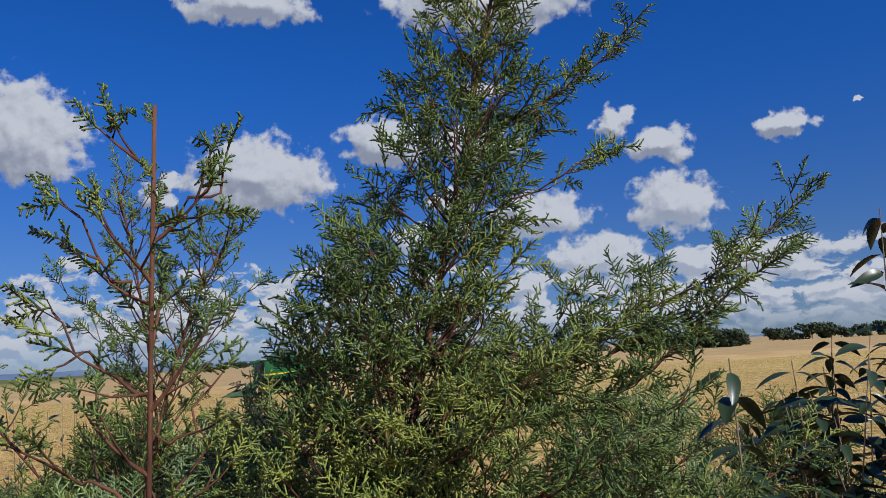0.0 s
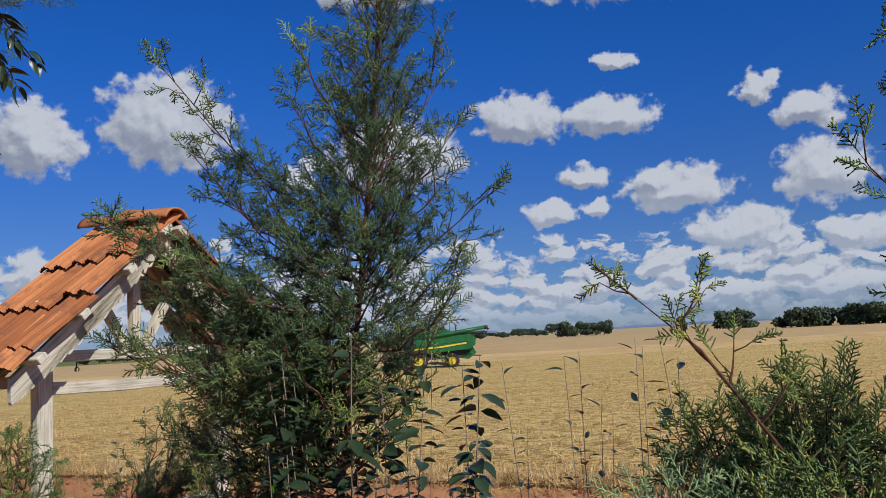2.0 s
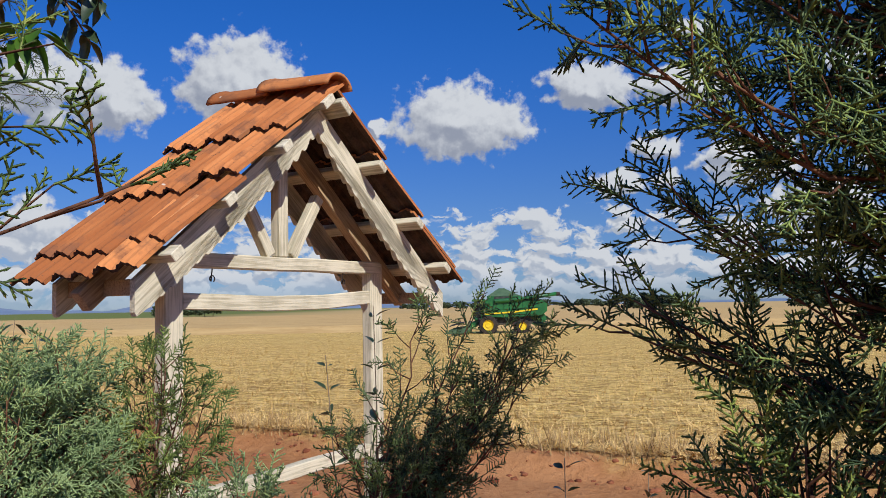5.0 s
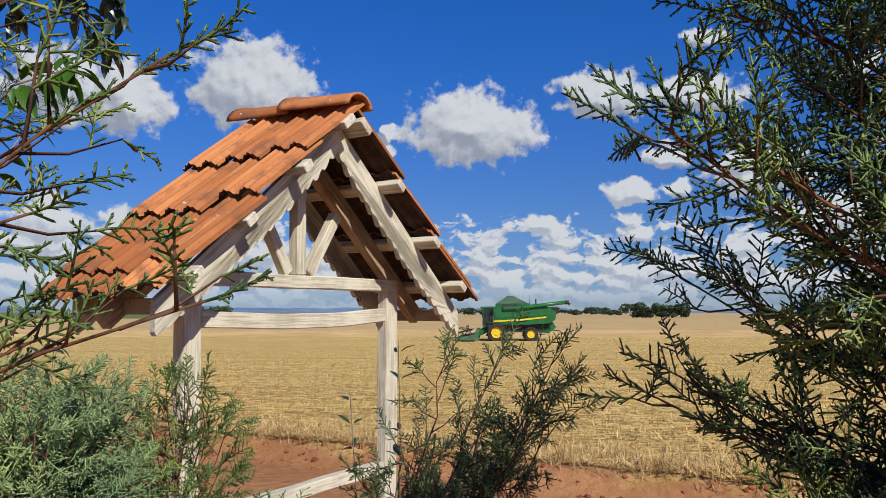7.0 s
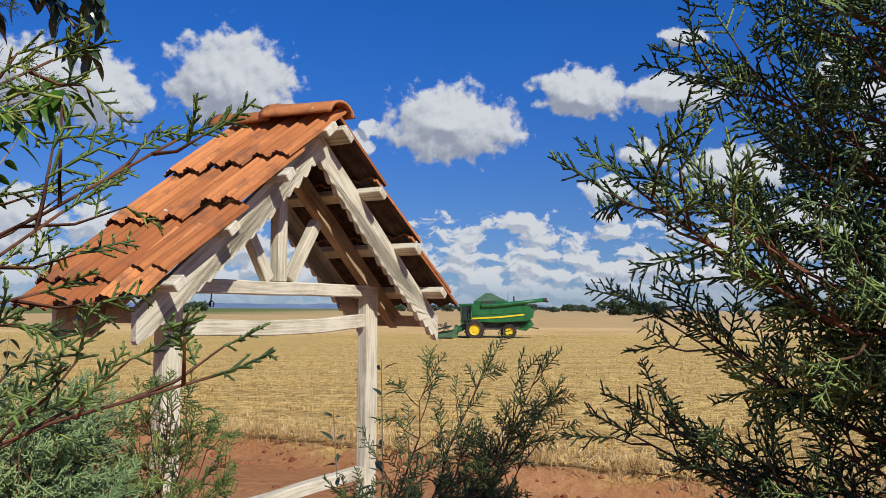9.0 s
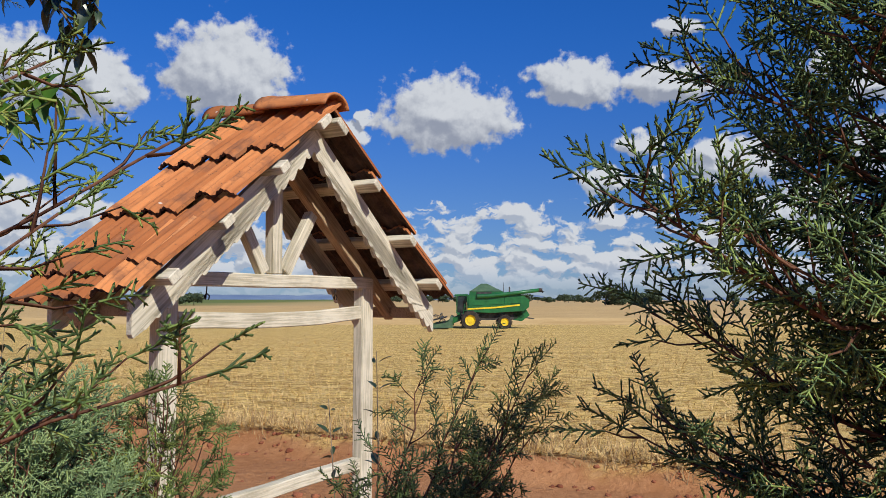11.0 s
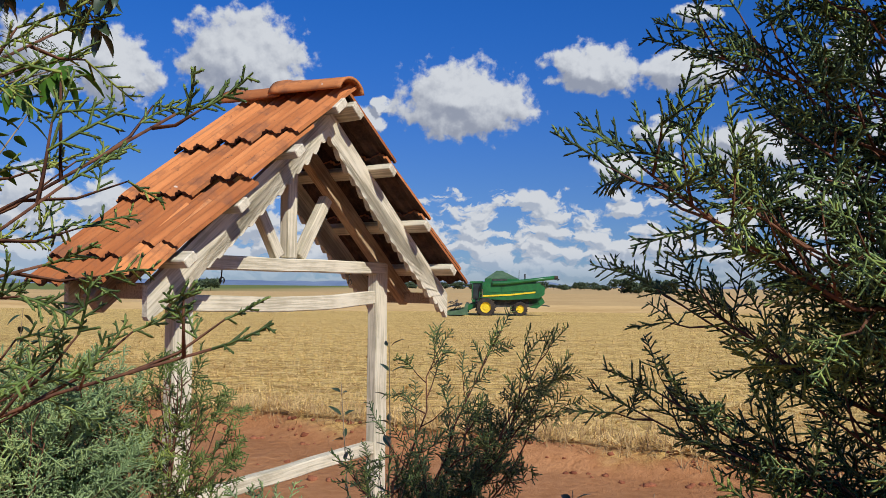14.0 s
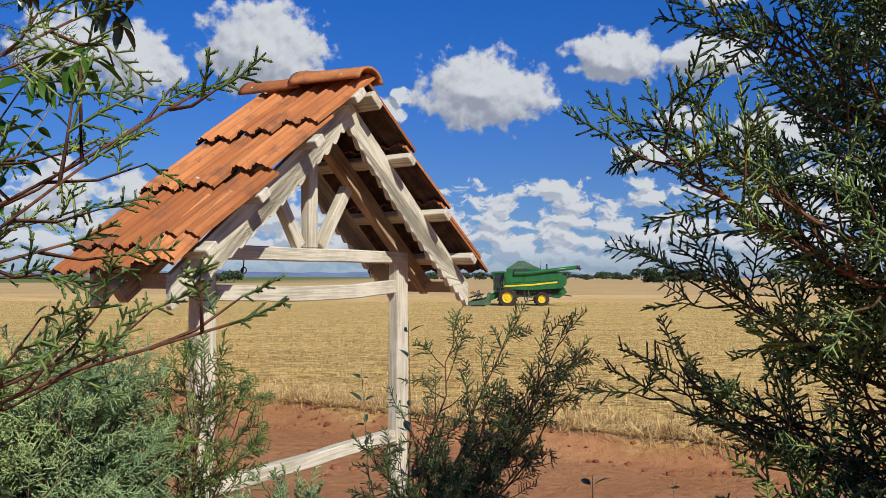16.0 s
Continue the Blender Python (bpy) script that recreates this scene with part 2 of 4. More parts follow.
IRON = mottled("dark_iron", (0.03, 0.025, 0.02), (0.08, 0.06, 0.05), 30, 200, 0.6, 0.2, 0.001, (1, 1, 1), 0.4, 0.8)
BARK = mottled("juniper_bark", (0.07, 0.030, 0.018), (0.19, 0.085, 0.045), 30.0, 160.0, 0.9, 0.6, 0.002, (1, 1, 0.2))
STEM = mottled("stem_bark", (0.12, 0.085, 0.055), (0.30, 0.23, 0.15), 30.0, 160.0, 0.9, 0.5, 0.002, (1, 1, 0.2))
JUNIPER = foliage_material("juniper_scales", (0.050, 0.085, 0.022), (0.20, 0.28, 0.07), (0.38, 0.42, 0.08), 0.16)
JUNIPER_GREY = foliage_material("grey_juniper_scales", (0.15, 0.23, 0.095), (0.42, 0.54, 0.24), (0.46, 0.56, 0.20), 0.24)
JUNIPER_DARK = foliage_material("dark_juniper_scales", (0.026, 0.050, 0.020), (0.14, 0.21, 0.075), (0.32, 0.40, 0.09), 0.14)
LEAF = foliage_material("leathery_leaf", (0.022, 0.040, 0.018), (0.05, 0.078, 0.034), (0.10, 0.14, 0.045), 0.10, 0.36, 0.55)
LEAF_BRIGHT = foliage_material("fresh_leaf", (0.05, 0.13, 0.015), (0.11, 0.24, 0.02), (0.18, 0.30, 0.03), 0.5, 0.4)
FARTREE = foliage_material("far_tree_leaves", (0.040, 0.062, 0.030), (0.075, 0.105, 0.050), (0.10, 0.13, 0.06), 0.1, 0.7)
# The blue of these tones stands in for distance haze.
HILL = mottled("haze_tinted_hill", (0.13, 0.19, 0.30), (0.20, 0.26, 0.36), 0.004, 0.02, 1.0, 0.0)
GREEN = mottled("green_paint", (0.010, 0.085, 0.022), (0.018, 0.14, 0.035), 1.2, 14.0, 0.38, 0.05, 0.002, (1, 1, 1), 0.5)
GREEN_DULL = mottled("dusty_green_tarp", (0.05, 0.10, 0.055), (0.09, 0.15, 0.08), 2.0, 14.0, 0.75, 0.15, 0.004)
YELLOW = mottled("yellow_paint", (0.62, 0.42, 0.01), (0.80, 0.58, 0.02), 2.0, 20.0, 0.45, 0.05, 0.002, (1, 1, 1), 0.5)
RUBBER = mottled("dusty_rubber", (0.018, 0.016, 0.014), (0.06, 0.045, 0.035), 3.0, 20.0, 0.9, 0.3, 0.01)
STEEL = mottled("dark_steel", (0.03, 0.03, 0.028), (0.09, 0.085, 0.075), 3.0, 30.0, 0.6, 0.1, 0.002, (1, 1, 1), 0.4, 0.5)
GLASS = mottled("dark_cab_glass", (0.012, 0.018, 0.02), (0.03, 0.04, 0.045), 1.0, 6.0, 0.08, 0.0, 0.001, (1, 1, 1), 0.6)


# ---- mesh helpers ----
def mesh_from(name, verts, faces, mat, smooth=False):
    me = bpy.data.meshes.new(name)
    me.from_pydata([tuple(v) for v in verts], [], [tuple(f) for f in faces])
    me.materials.append(mat)
    if smooth:
        me.polygons.foreach_set("use_smooth", [True] * len(me.polygons))
    me.update()
    return me


def mesh_arrays(name, verts, tris, mat):
    """A mesh of triangles from numpy arrays."""
    me = bpy.data.meshes.new(name)
    me.vertices.add(len(verts))
    me.vertices.foreach_set("co", np.asarray(verts, np.float32).ravel())
    n = len(tris)
    me.loops.add(n * 3)
    me.loops.foreach_set("vertex_index", np.asarray(tris, np.int32).ravel())
    me.polygons.add(n)
    me.polygons.foreach_set("loop_start", np.arange(0, n * 3, 3, dtype=np.int32))
    me.polygons.foreach_set("loop_total", np.full(n, 3, np.int32))
    me.materials.append(mat)
    me.update(calc_edges=True)
    me.validate()
    return me


def mesh_bm(name, bm, mat, smooth=False):
    me = bpy.data.meshes.new(name)
    bmesh.ops.recalc_face_normals(bm, faces=bm.faces)
    bm.to_mesh(me)
    bm.free()
    me.materials.append(mat)
    if smooth:
        me.polygons.foreach_set("use_smooth", [True] * len(me.polygons))
    return me


def part(name, data, parent, m=None, label=""):
    """One mesh object under a thing or a part."""
    ob = new(name, data)
    ob.parent = parent
    if m is not None:
        ob.matrix_local = m
    return tagged(ob, label)


def thing(name, m, label, category, group="", kind=""):
    ob = new(name)
    ob.empty_display_size = 0.2
    ob.matrix_basis = m
    return tagged(ob, label, category, group, kind)


def block(sx, sy, sz, bevel=0.004, wobble=0.0, cuts=0, seed=1):
    """A bevelled timber or box round its middle."""
    bm = bmesh.new()
    bmesh.ops.create_cube(bm, size=1, matrix=Matrix.Diagonal((sx, sy, sz, 1)))
    if bevel:
        bmesh.ops.bevel(bm, geom=list(bm.edges), offset=bevel, segments=1, affect="EDGES")
    if cuts:
        axis = max(range(3), key=lambda i: (sx, sy, sz)[i])
        size = (sx, sy, sz)[axis]
        for i in range(1, cuts + 1):
            co, no = [0, 0, 0], [0, 0, 0]
            co[axis], no[axis] = -size / 2 + size * i / (cuts + 1), 1
            bmesh.ops.bisect_plane(bm, geom=list(bm.verts) + list(bm.edges) + list(bm.faces), plane_co=co, plane_no=no)
        for v in bm.verts:
            v.co += noise.noise_vector(v.co * 4 + Vector((seed, 0, 0))) * wobble
    return bm


def extrude_profile(points, depth):
    """A closed outline in x and z, given a thickness along y."""
    bm = bmesh.new()
    front = [bm.verts.new((x, -depth / 2, z)) for x, z in points]
    back = [bm.verts.new((x, depth / 2, z)) for x, z in points]
    bm.faces.new(front)
    bm.faces.new(back[::-1])
    for i in range(len(points)):
        j = (i + 1) % len(points)
        bm.faces.new((front[j], front[i], back[i], back[j]))
    return bm


def tube(path, radii, sides=6):
    """Vertices and triangles of a tapered tube along a path."""
    path = [Vector(p) for p in path]
    verts, tris = [], []
    for i, p in enumerate(path):
        d = (path[min(i + 1, len(path) - 1)] - path[max(i - 1, 0)]).normalized()
        a = d.orthogonal().normalized()
        b = d.cross(a)
        for k in range(sides):
            w = 2 * math.pi * k / sides
            verts.append(p + (a * math.cos(w) + b * math.sin(w)) * radii[i])
    for i in range(len(path) - 1):
        for k in range(sides):
            q, r = i * sides + k, i * sides + (k + 1) % sides
            tris += [(q, r, r + sides), (q, r + sides, q + sides)]
    end = (len(path) - 1) * sides
    for k in range(1, sides - 1):
        tris.append((end, end + k, end + k + 1))
    return verts, tris


def join_tubes(items):
    verts, tris = [], []
    for v, t in items:
        o = len(verts)
        verts += v
        tris += [(a + o, b + o, c + o) for a, b, c in t]
    return np.array([tuple(v) for v in verts]), np.array(tris)


# ---- ground and field ----
U = Vector((0.49, 0.872, 0))
N = Vector((0.872, -0.49, 0))


def step(x, lo, hi):
    t = min(max((x - lo) / (hi - lo), 0), 1)
    return t * t * (3 - 2 * t)


def height(x, y):
    """Ground level: a garden at 0, a road, a low bank, then the field falling gently away."""
    u = 0.49 * x + 0.872 * y
    r = math.hypot(x, y)
    wob = noise.noise((x * 0.9, y * 0.9, 0)) * 0.25
    h = -0.10 * step(u, 4.0, 5.2) + 0.20 * step(u + wob, 7.55, 8.05) - 0.05 * step(u, 8.2, 9.5)
    h -= 0.95 * step(r, 12, 76)
    if r < 30:
        h += noise.noise((x * 2.3, y * 2.3, 3)) * 0.018 + noise.noise((x * 8, y * 8, 5)) * 0.008
    return h


def build_ground():
    radii = [0.25 * i for i in range(22)] + [5.5 + 0.09 * i for i in range(1, 90)]
    while radii[-1] < 4600:
        radii.append(radii[-1] * 1.035)
    count = 230
    verts, faces = [(0, 0, height(0, 0))], []
    for r in radii[1:]:
        for k in range(count):
            a = 2 * math.pi * k / count
            x, y = r * math.cos(a), r * math.sin(a)
            verts.append((x, y, height(x, y)))
    for k in range(count):
        faces.append((0, 1 + k, 1 + (k + 1) % count))
    for i in range(len(radii) - 2):
        for k in range(count):
            q, s = 1 + i * count + k, 1 + i * count + (k + 1) % count
            faces.append((q, q + count, s + count, s))
    tagged(new("ground", mesh_from("ground", verts, faces, GROUND, True)), "red earth road and straw stubble field reaching the horizon", "ground", kind="structure")


def blades(rng, points, length, width, lean, spin=None):
    """Thin triangles: dry stalks or straws, one at every point."""
    n = len(points)
    ang = rng.uniform(0, 2 * np.pi, n)
    L = rng.uniform(*length, n)
    tilt = rng.uniform(*lean, n)
    d = np.stack([np.cos(ang) * np.sin(tilt), np.sin(ang) * np.sin(tilt), np.cos(tilt)], 1) * L[:, None]
    side = np.stack([-np.sin(ang), np.cos(ang), np.zeros(n)], 1) * (rng.uniform(*width, n) / 2)[:, None]
    v = np.stack([points - side, points + side, points + d], 1).reshape(-1, 3)
    return v, np.arange(n * 3).reshape(-1, 3)


def scatter(rng, n, u_range, n_range, density=1.0):
    t = rng.uniform(0, 1, n) ** density
    u = u_range[0] + (u_range[1] - u_range[0]) * t
    s = rng.uniform(*n_range, n)
    s = s * (1 + u / 12.0)
    x, y = 0.49 * u + 0.872 * s, 0.872 * u - 0.49 * s
    return np.array([(a, b, height(a, b)) for a, b in zip(x, y)])


def build_field():
    rng = np.random.default_rng(4)
    pts = scatter(rng, 100000, (8.0, 60), (-9, 9), 2.0) + np.array([0, 0, 0.02])
    v, t = blades(rng, pts, (0.08, 0.32), (0.008, 0.026), (1.15, 1.6))
    tagged(new("straw", mesh_arrays("straw", v, t, STRAW)), "loose pale straw lying over the harvested field", "straw", kind="stuff")
    pts = scatter(rng, 26000, (8.2, 36), (-9, 9), 1.9)
    v, t = blades(rng, pts, (0.05, 0.14), (0.006, 0.014), (0.0, 0.5))
    tagged(new("stubble", mesh_arrays("stubble", v, t, STRAW)), "short upright wheat stubble cut close to the soil", "stubble", kind="stuff")
    pts = scatter(rng, 9000, (7.8, 8.7), (-9, 9))
    v, t = blades(rng, pts, (0.08, 0.34), (0.005, 0.012), (0.1, 1.3))
    tagged(new("dry_grass", mesh_arrays("dry_grass", v, t, DRYGRASS)), "withered grass tufts along the field's earthen edge", "grass", kind="stuff")
    # clods along the bank
    bm = bmesh.new()
    bmesh.ops.create_icosphere(bm, subdivisions=2, radius=1)
    for vert in bm.verts:
        vert.co *= 1 + 0.45 * noise.noise(vert.co * 1.7)
    ball = np.array([tuple(x.co) for x in bm.verts])
    tri = np.array([[x.index for x in f.verts] for f in bm.faces])
    bm.free()
    pts = np.vstack([scatter(rng, 520, (7.35, 8.1), (-7, 7)), scatter(rng, 160, (5.0, 7.4), (-6, 6))])
    size = rng.uniform(0.01, 0.05, len(pts)) * rng.uniform(0.4, 1.2, len(pts))
    vv, tt = [], []
    for i, p in enumerate(pts):
        a = rng.uniform(0, 6.28)
        rot = np.array([[math.cos(a), -math.sin(a), 0], [math.sin(a), math.cos(a), 0], [0, 0, 0.7]])
        vv.append(ball @ rot.T * size[i] + p)
        tt.append(tri + i * len(ball))
    tagged(new("earth_clods", mesh_arrays("earth_clods", np.vstack(vv), np.vstack(tt), CLOD)), "crumbled red earth clods along the road edge", "soil", kind="stuff")


def build_wheat():
    """The uncut crop: a raised, slightly ragged block of ears beyond the harvester."""
    bm = bmesh.new()
    xs = np.linspace(-260, 320, 220)
    rows = []
    for j, y in enumerate([84, 87.5, 92, 100, 120, 150, 190, 235, 235.2]):
        row = []
        for x in xs:
            yy = y + 1.2 * noise.noise((x * 0.05, 0, 0))
            top = 0 if j in (0, 8) else 0.62 + 0.07 * noise.noise((x * 0.6, yy * 0.4, 2))
            row.append(bm.verts.new((x, yy, height(x, yy) - (0.02 if j in (0, 8) else 0) + top)))
        rows.append(row)
    for a, b in zip(rows, rows[1:]):
        for i in range(len(xs) - 1):
            bm.faces.new((a[i], a[i + 1], b[i + 1], b[i]))
    tagged(new("wheat_crop", mesh_bm("wheat_crop", bm, WHEAT)), "uncut ripe wheat standing beyond the stubble", "wheat", kind="stuff")


build_ground()
build_field()
build_wheat()


# ---- the tiled shelter ----
UC, ZB, SLOPE = 0.0, 2.436, radians(40.4)
CS, SN = math.cos(SLOPE), math.sin(SLOPE)


def beam_between(a, b, w, t, seed=1):
    """A timber from a to b: local x along it, w its depth in the upright plane, t its thickness."""
    a, b = Vector(a), Vector(b)
    d = b - a
    m = Matrix.Translation((a + b) / 2) @ d.to_track_quat("X", "Z").to_matrix().to_4x4()
    return block(d.length, t, w, 0.004, 0.004, 6, seed), m


def bargeboard(side):
    """A board down the slope with a scalloped lower edge, cut upright at its foot."""
    end = 0.914 if side > 0 else 0.872
    tan = SN / CS
    pts = [(0, 0), (side * end, -end * tan), (side * end, -end * tan - 0.105), (side * (end - 0.008), -end * tan - 0.118)]
    n, length = 17, end - 0.035
    for i in range(n):
        for k in range(6):
            t = (i + k / 6) / n
            x = length * (1 - t)
            width = 0.118 + 0.030 * math.sin(math.pi * min(1.0, t * 1.05)) ** 0.7 - 0.004 * t
            pts.append((side * x, -x * tan - width + 0.008 - 0.024 * abs(math.sin(math.pi * k / 6)) + 0.003 * math.sin(i * 2.1)))
    pts.append((0, -0.118))
    if side < 0:
        pts = pts[::-1]
    bm = extrude_profile(pts, 0.026)
    for f in list(bm.faces):
        if len(f.verts) > 4:
            bmesh.ops.triangulate(bm, faces=[f])
    bmesh.ops.transform(bm, matrix=Matrix.Rotation(-side * SLOPE, 4, "Y"), verts=bm.verts)
    return bm


def roof_tile():
    """A ribbed clay tile: x across, y up the slope, z out of the roof."""
    w, length, thick, n = 0.212, 0.42, 0.013, 40
    bm = bmesh.new()

    def z(i):
        t = i / n
        rib = 0.5 - 0.5 * math.cos(2 * math.pi * 2 * t)
        return 0.024 * rib ** 0.75 + 0.0030 * math.cos(2 * math.pi * 8 * t)

    grid = {}
    for j, y in enumerate((0, 0.015, length)):
        for i in range(n + 1):
            x = (i / n - 0.5) * w
            droop = -0.003 if j == 0 else 0
            grid[i, j, 1] = bm.verts.new((x, y, z(i) + thick + droop))
            grid[i, j, 0] = bm.verts.new((x, y, z(i) + droop * 0.3))
    for i in range(n):
        for j in range(2):
            bm.faces.new([grid[i, j, 1], grid[i + 1, j, 1], grid[i + 1, j + 1, 1], grid[i, j + 1, 1]])
            bm.faces.new([grid[i, j, 0], grid[i, j + 1, 0], grid[i + 1, j + 1, 0], grid[i + 1, j, 0]])
        bm.faces.new([grid[i, 0, 0], grid[i + 1, 0, 0], grid[i + 1, 0, 1], grid[i, 0, 1]])
        bm.faces.new([grid[i, 2, 1], grid[i + 1, 2, 1], grid[i + 1, 2, 0], grid[i, 2, 0]])
    for i in (0, n):
        for j in range(2):
            bm.faces.new([grid[i, j, 0], grid[i, j, 1], grid[i, j + 1, 1], grid[i, j + 1, 0]])
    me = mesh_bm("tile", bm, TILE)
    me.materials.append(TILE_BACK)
    # Undersides get the roof's shade as colour; lower lips are sooty.
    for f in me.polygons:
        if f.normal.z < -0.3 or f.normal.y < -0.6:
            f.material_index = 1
    return me


def ridge_cap(length=0.37):
    """A tapering half-round cap tile, its wide end at y = length."""
    bm = bmesh.new()
    rings = []
    for y, s in ((0, 0.86), (0.02, 0.86), (length * 0.5, 0.92), (length * 0.82, 1.0), (length * 0.9, 1.09), (length, 1.08)):
        outer, inner = [], []
        for k in range(13):
            a = math.pi * (0.04 + 0.92 * k / 12)
            c, sn = math.cos(a), math.sin(a)
            outer.append(bm.verts.new((c * 0.098 * s, y, (sn ** 1.1) * 0.078 * s)))
            inner.append(bm.verts.new((c * 0.086 * s, y, (sn ** 1.1) * 0.064 * s)))
        rings.append((outer, inner))
    for (o1, i1), (o2, i2) in zip(rings, rings[1:]):
        for k in range(12):
            bm.faces.new((o1[k], o1[k + 1], o2[k + 1], o2[k]))
            bm.faces.new((i1[k], i2[k], i2[k + 1], i1[k + 1]))
        bm.faces.new((o1[0], o2[0], i2[0], i1[0]))
        bm.faces.new((o1[12], i1[12], i2[12], o2[12]))
    for (o, i), flip in ((rings[0], 1), (rings[-1], 0)):
        for k in range(12):
            q = (o[k], i[k], i[k + 1], o[k + 1])
            bm.faces.new(q if flip else q[::-1])
    return mesh_bm("ridge_tile", bm, TILE, True)


def slope_pose(side, d, y, lift, yaw=0.0, tilt=0.0):
    """A pose on a slope: d down from the ridge, y along the ridge, lift out of it."""
    up = Vector((-side * CS, 0, SN))
    out = Vector((side * SN, 0, CS))
    across = up.cross(out)
    m = Matrix((across, up, out)).transposed().to_4x4()
    m.translation = Vector((UC, y, ZB + 0.034)) - up * d + out * lift
    return m @ pose(0, 0, 0, tilt, 0, yaw)


def build_shelter():
    gate = thing("tiled_shelter", pose(-0.559, 3.362, 0, 0, 0, 54.9), "weathered whitewashed wooden sign frame under a small orange tile roof", "shelter")
    rng = random.Random(7)
    for x in (-0.576, 0.606):
        part("post", mesh_bm("post", block(0.088, 0.058, 1.84, 0.005, 0.003, 9, x), WOOD_UP), gate, pose(x, 0, 0.885), "whitewashed square post with grey weathering")
    part("crossbeam", mesh_bm("crossbeam", block(1.262, 0.062, 0.058, 0.005, 0.004, 12, 3), WOOD), gate, pose(0.004, -0.003, 1.781), "peeling whitewashed crossbeam")
    bm = block(1.09, 0.028, 0.064, 0.004, 0.004, 16, 5)
    for v in bm.verts:
        v.co.z += 0.017 * (v.co.x / 0.53) ** 2 + 0.011 * v.co.x
    part("sign_rail", mesh_bm("sign_rail", bm, WOOD), gate, pose(0.006, -0.018, 1.617), "warped pale board between the posts")
    part("base_rail", mesh_bm("base_rail", block(1.10, 0.05, 0.055, 0.004, 0.004, 12, 6), WOOD), gate, pose(0.012, 0, 0.908, 0, -1.6, 0))
    part("king_post", mesh_bm("king_post", block(0.056, 0.052, 0.56, 0.004, 0.002, 5, 8), WOOD_UP), gate, pose(-0.016, 0, 2.09))
    for s in (-1, 1):
        bm, m = beam_between((-0.016 + s * 0.062, 0.0, 1.815), (-0.016 + s * 0.235, 0.0, 2.085), 0.050, 0.045, s)
        part("brace", mesh_bm("brace", bm, WOOD), gate, m)
        bm, m = beam_between((UC + s * 0.012, 0.045, ZB - 0.055), (UC + s * 0.90, 0.045, ZB - 0.055 - 0.888 * SN / CS), 0.08, 0.05, s)
        part("rafter", mesh_bm("rafter", bm, RAWWOOD), gate, m, "unpainted brown rafter under the tiles")
        for y in (-0.194, 0.245):
            part("bargeboard", mesh_bm("bargeboard", bargeboard(s), WOOD), gate, pose(UC, y + s * 0.001, ZB, 0, s * math.degrees(SLOPE), 0), "whitewashed gable board with a scalloped lower edge")
        foot = UC + s * (0.862 if s > 0 else 0.82)
        part("fascia", mesh_bm("fascia", block(0.022, 0.41, 0.055, 0.003, 0.002, 4, s), RAWWOOD), gate, pose(foot, 0.026, ZB - abs(foot - UC) * SN / CS - 0.066), "weathered brown board along the eave")
        for d, w, lift in ((0.072, 0.075, 0.0), (0.395, 0.055, -0.012), (0.748, 0.055, -0.012), (1.055, 0.055, -0.012)):
            m = slope_pose(s, d, -0.015 + rng.uniform(-0.008, 0.008), lift)
            part("batten", mesh_bm("batten", block(0.61, w, 0.034, 0.003, 0.002, 4, d * 9), WOOD), gate, m, "pale batten with a sawn end showing")
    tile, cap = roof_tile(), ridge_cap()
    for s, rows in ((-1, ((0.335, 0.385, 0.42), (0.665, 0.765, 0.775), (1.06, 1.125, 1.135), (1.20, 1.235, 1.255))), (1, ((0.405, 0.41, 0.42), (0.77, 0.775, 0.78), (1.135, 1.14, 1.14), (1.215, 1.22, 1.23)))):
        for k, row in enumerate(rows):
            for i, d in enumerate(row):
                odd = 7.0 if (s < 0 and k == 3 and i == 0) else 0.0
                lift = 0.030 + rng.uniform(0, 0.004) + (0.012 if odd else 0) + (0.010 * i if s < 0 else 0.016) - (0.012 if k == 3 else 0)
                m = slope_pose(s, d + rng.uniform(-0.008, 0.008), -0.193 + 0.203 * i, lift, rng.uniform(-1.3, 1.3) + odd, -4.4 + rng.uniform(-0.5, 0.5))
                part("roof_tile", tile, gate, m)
    for i in range(2):
        m = pose(UC + 0.004, -0.325 + 0.335 * i, ZB + 0.050 + 0.004 * i, 1.5, 0, 2.0 - 4.0 * i)
        part("ridge_tile", cap, gate, m, "curved clay ridge tile with pale lichen")
    for x in (-0.395, 0.369):
        bm = bmesh.new()
        pts = [(0.012 * math.cos(a), 0, 0.012 * math.sin(a)) for a in np.linspace(-1.0, 4.2, 14)] + [(0, 0, 0.045)]
        v, t = tube(pts, [0.0028] * len(pts), 6)
        part("hook", mesh_arrays("hook", np.array([tuple(p) for p in v]), np.array(t), IRON), gate, pose(x, -0.02, 1.712), "small dark iron screw hook")
    return gate


build_shelter()


# ---- the harvester ----
def lathe(profile, n=28):
    """A ring swept round the y axis from (radius, y) pairs."""
    bm = bmesh.new()
    rings = []
    for k in range(n):
        a = 2 * math.pi * k / n
        rings.append([bm.verts.new((r * math.cos(a), y, r * math.sin(a))) for r, y in profile])
    for k in range(n):
        a, b = rings[k], rings[(k + 1) % n]
        for i in range(len(profile)):
            j = (i + 1) % len(profile)
            bm.faces.new((a[i], a[j], b[j], b[i]))
    return bm


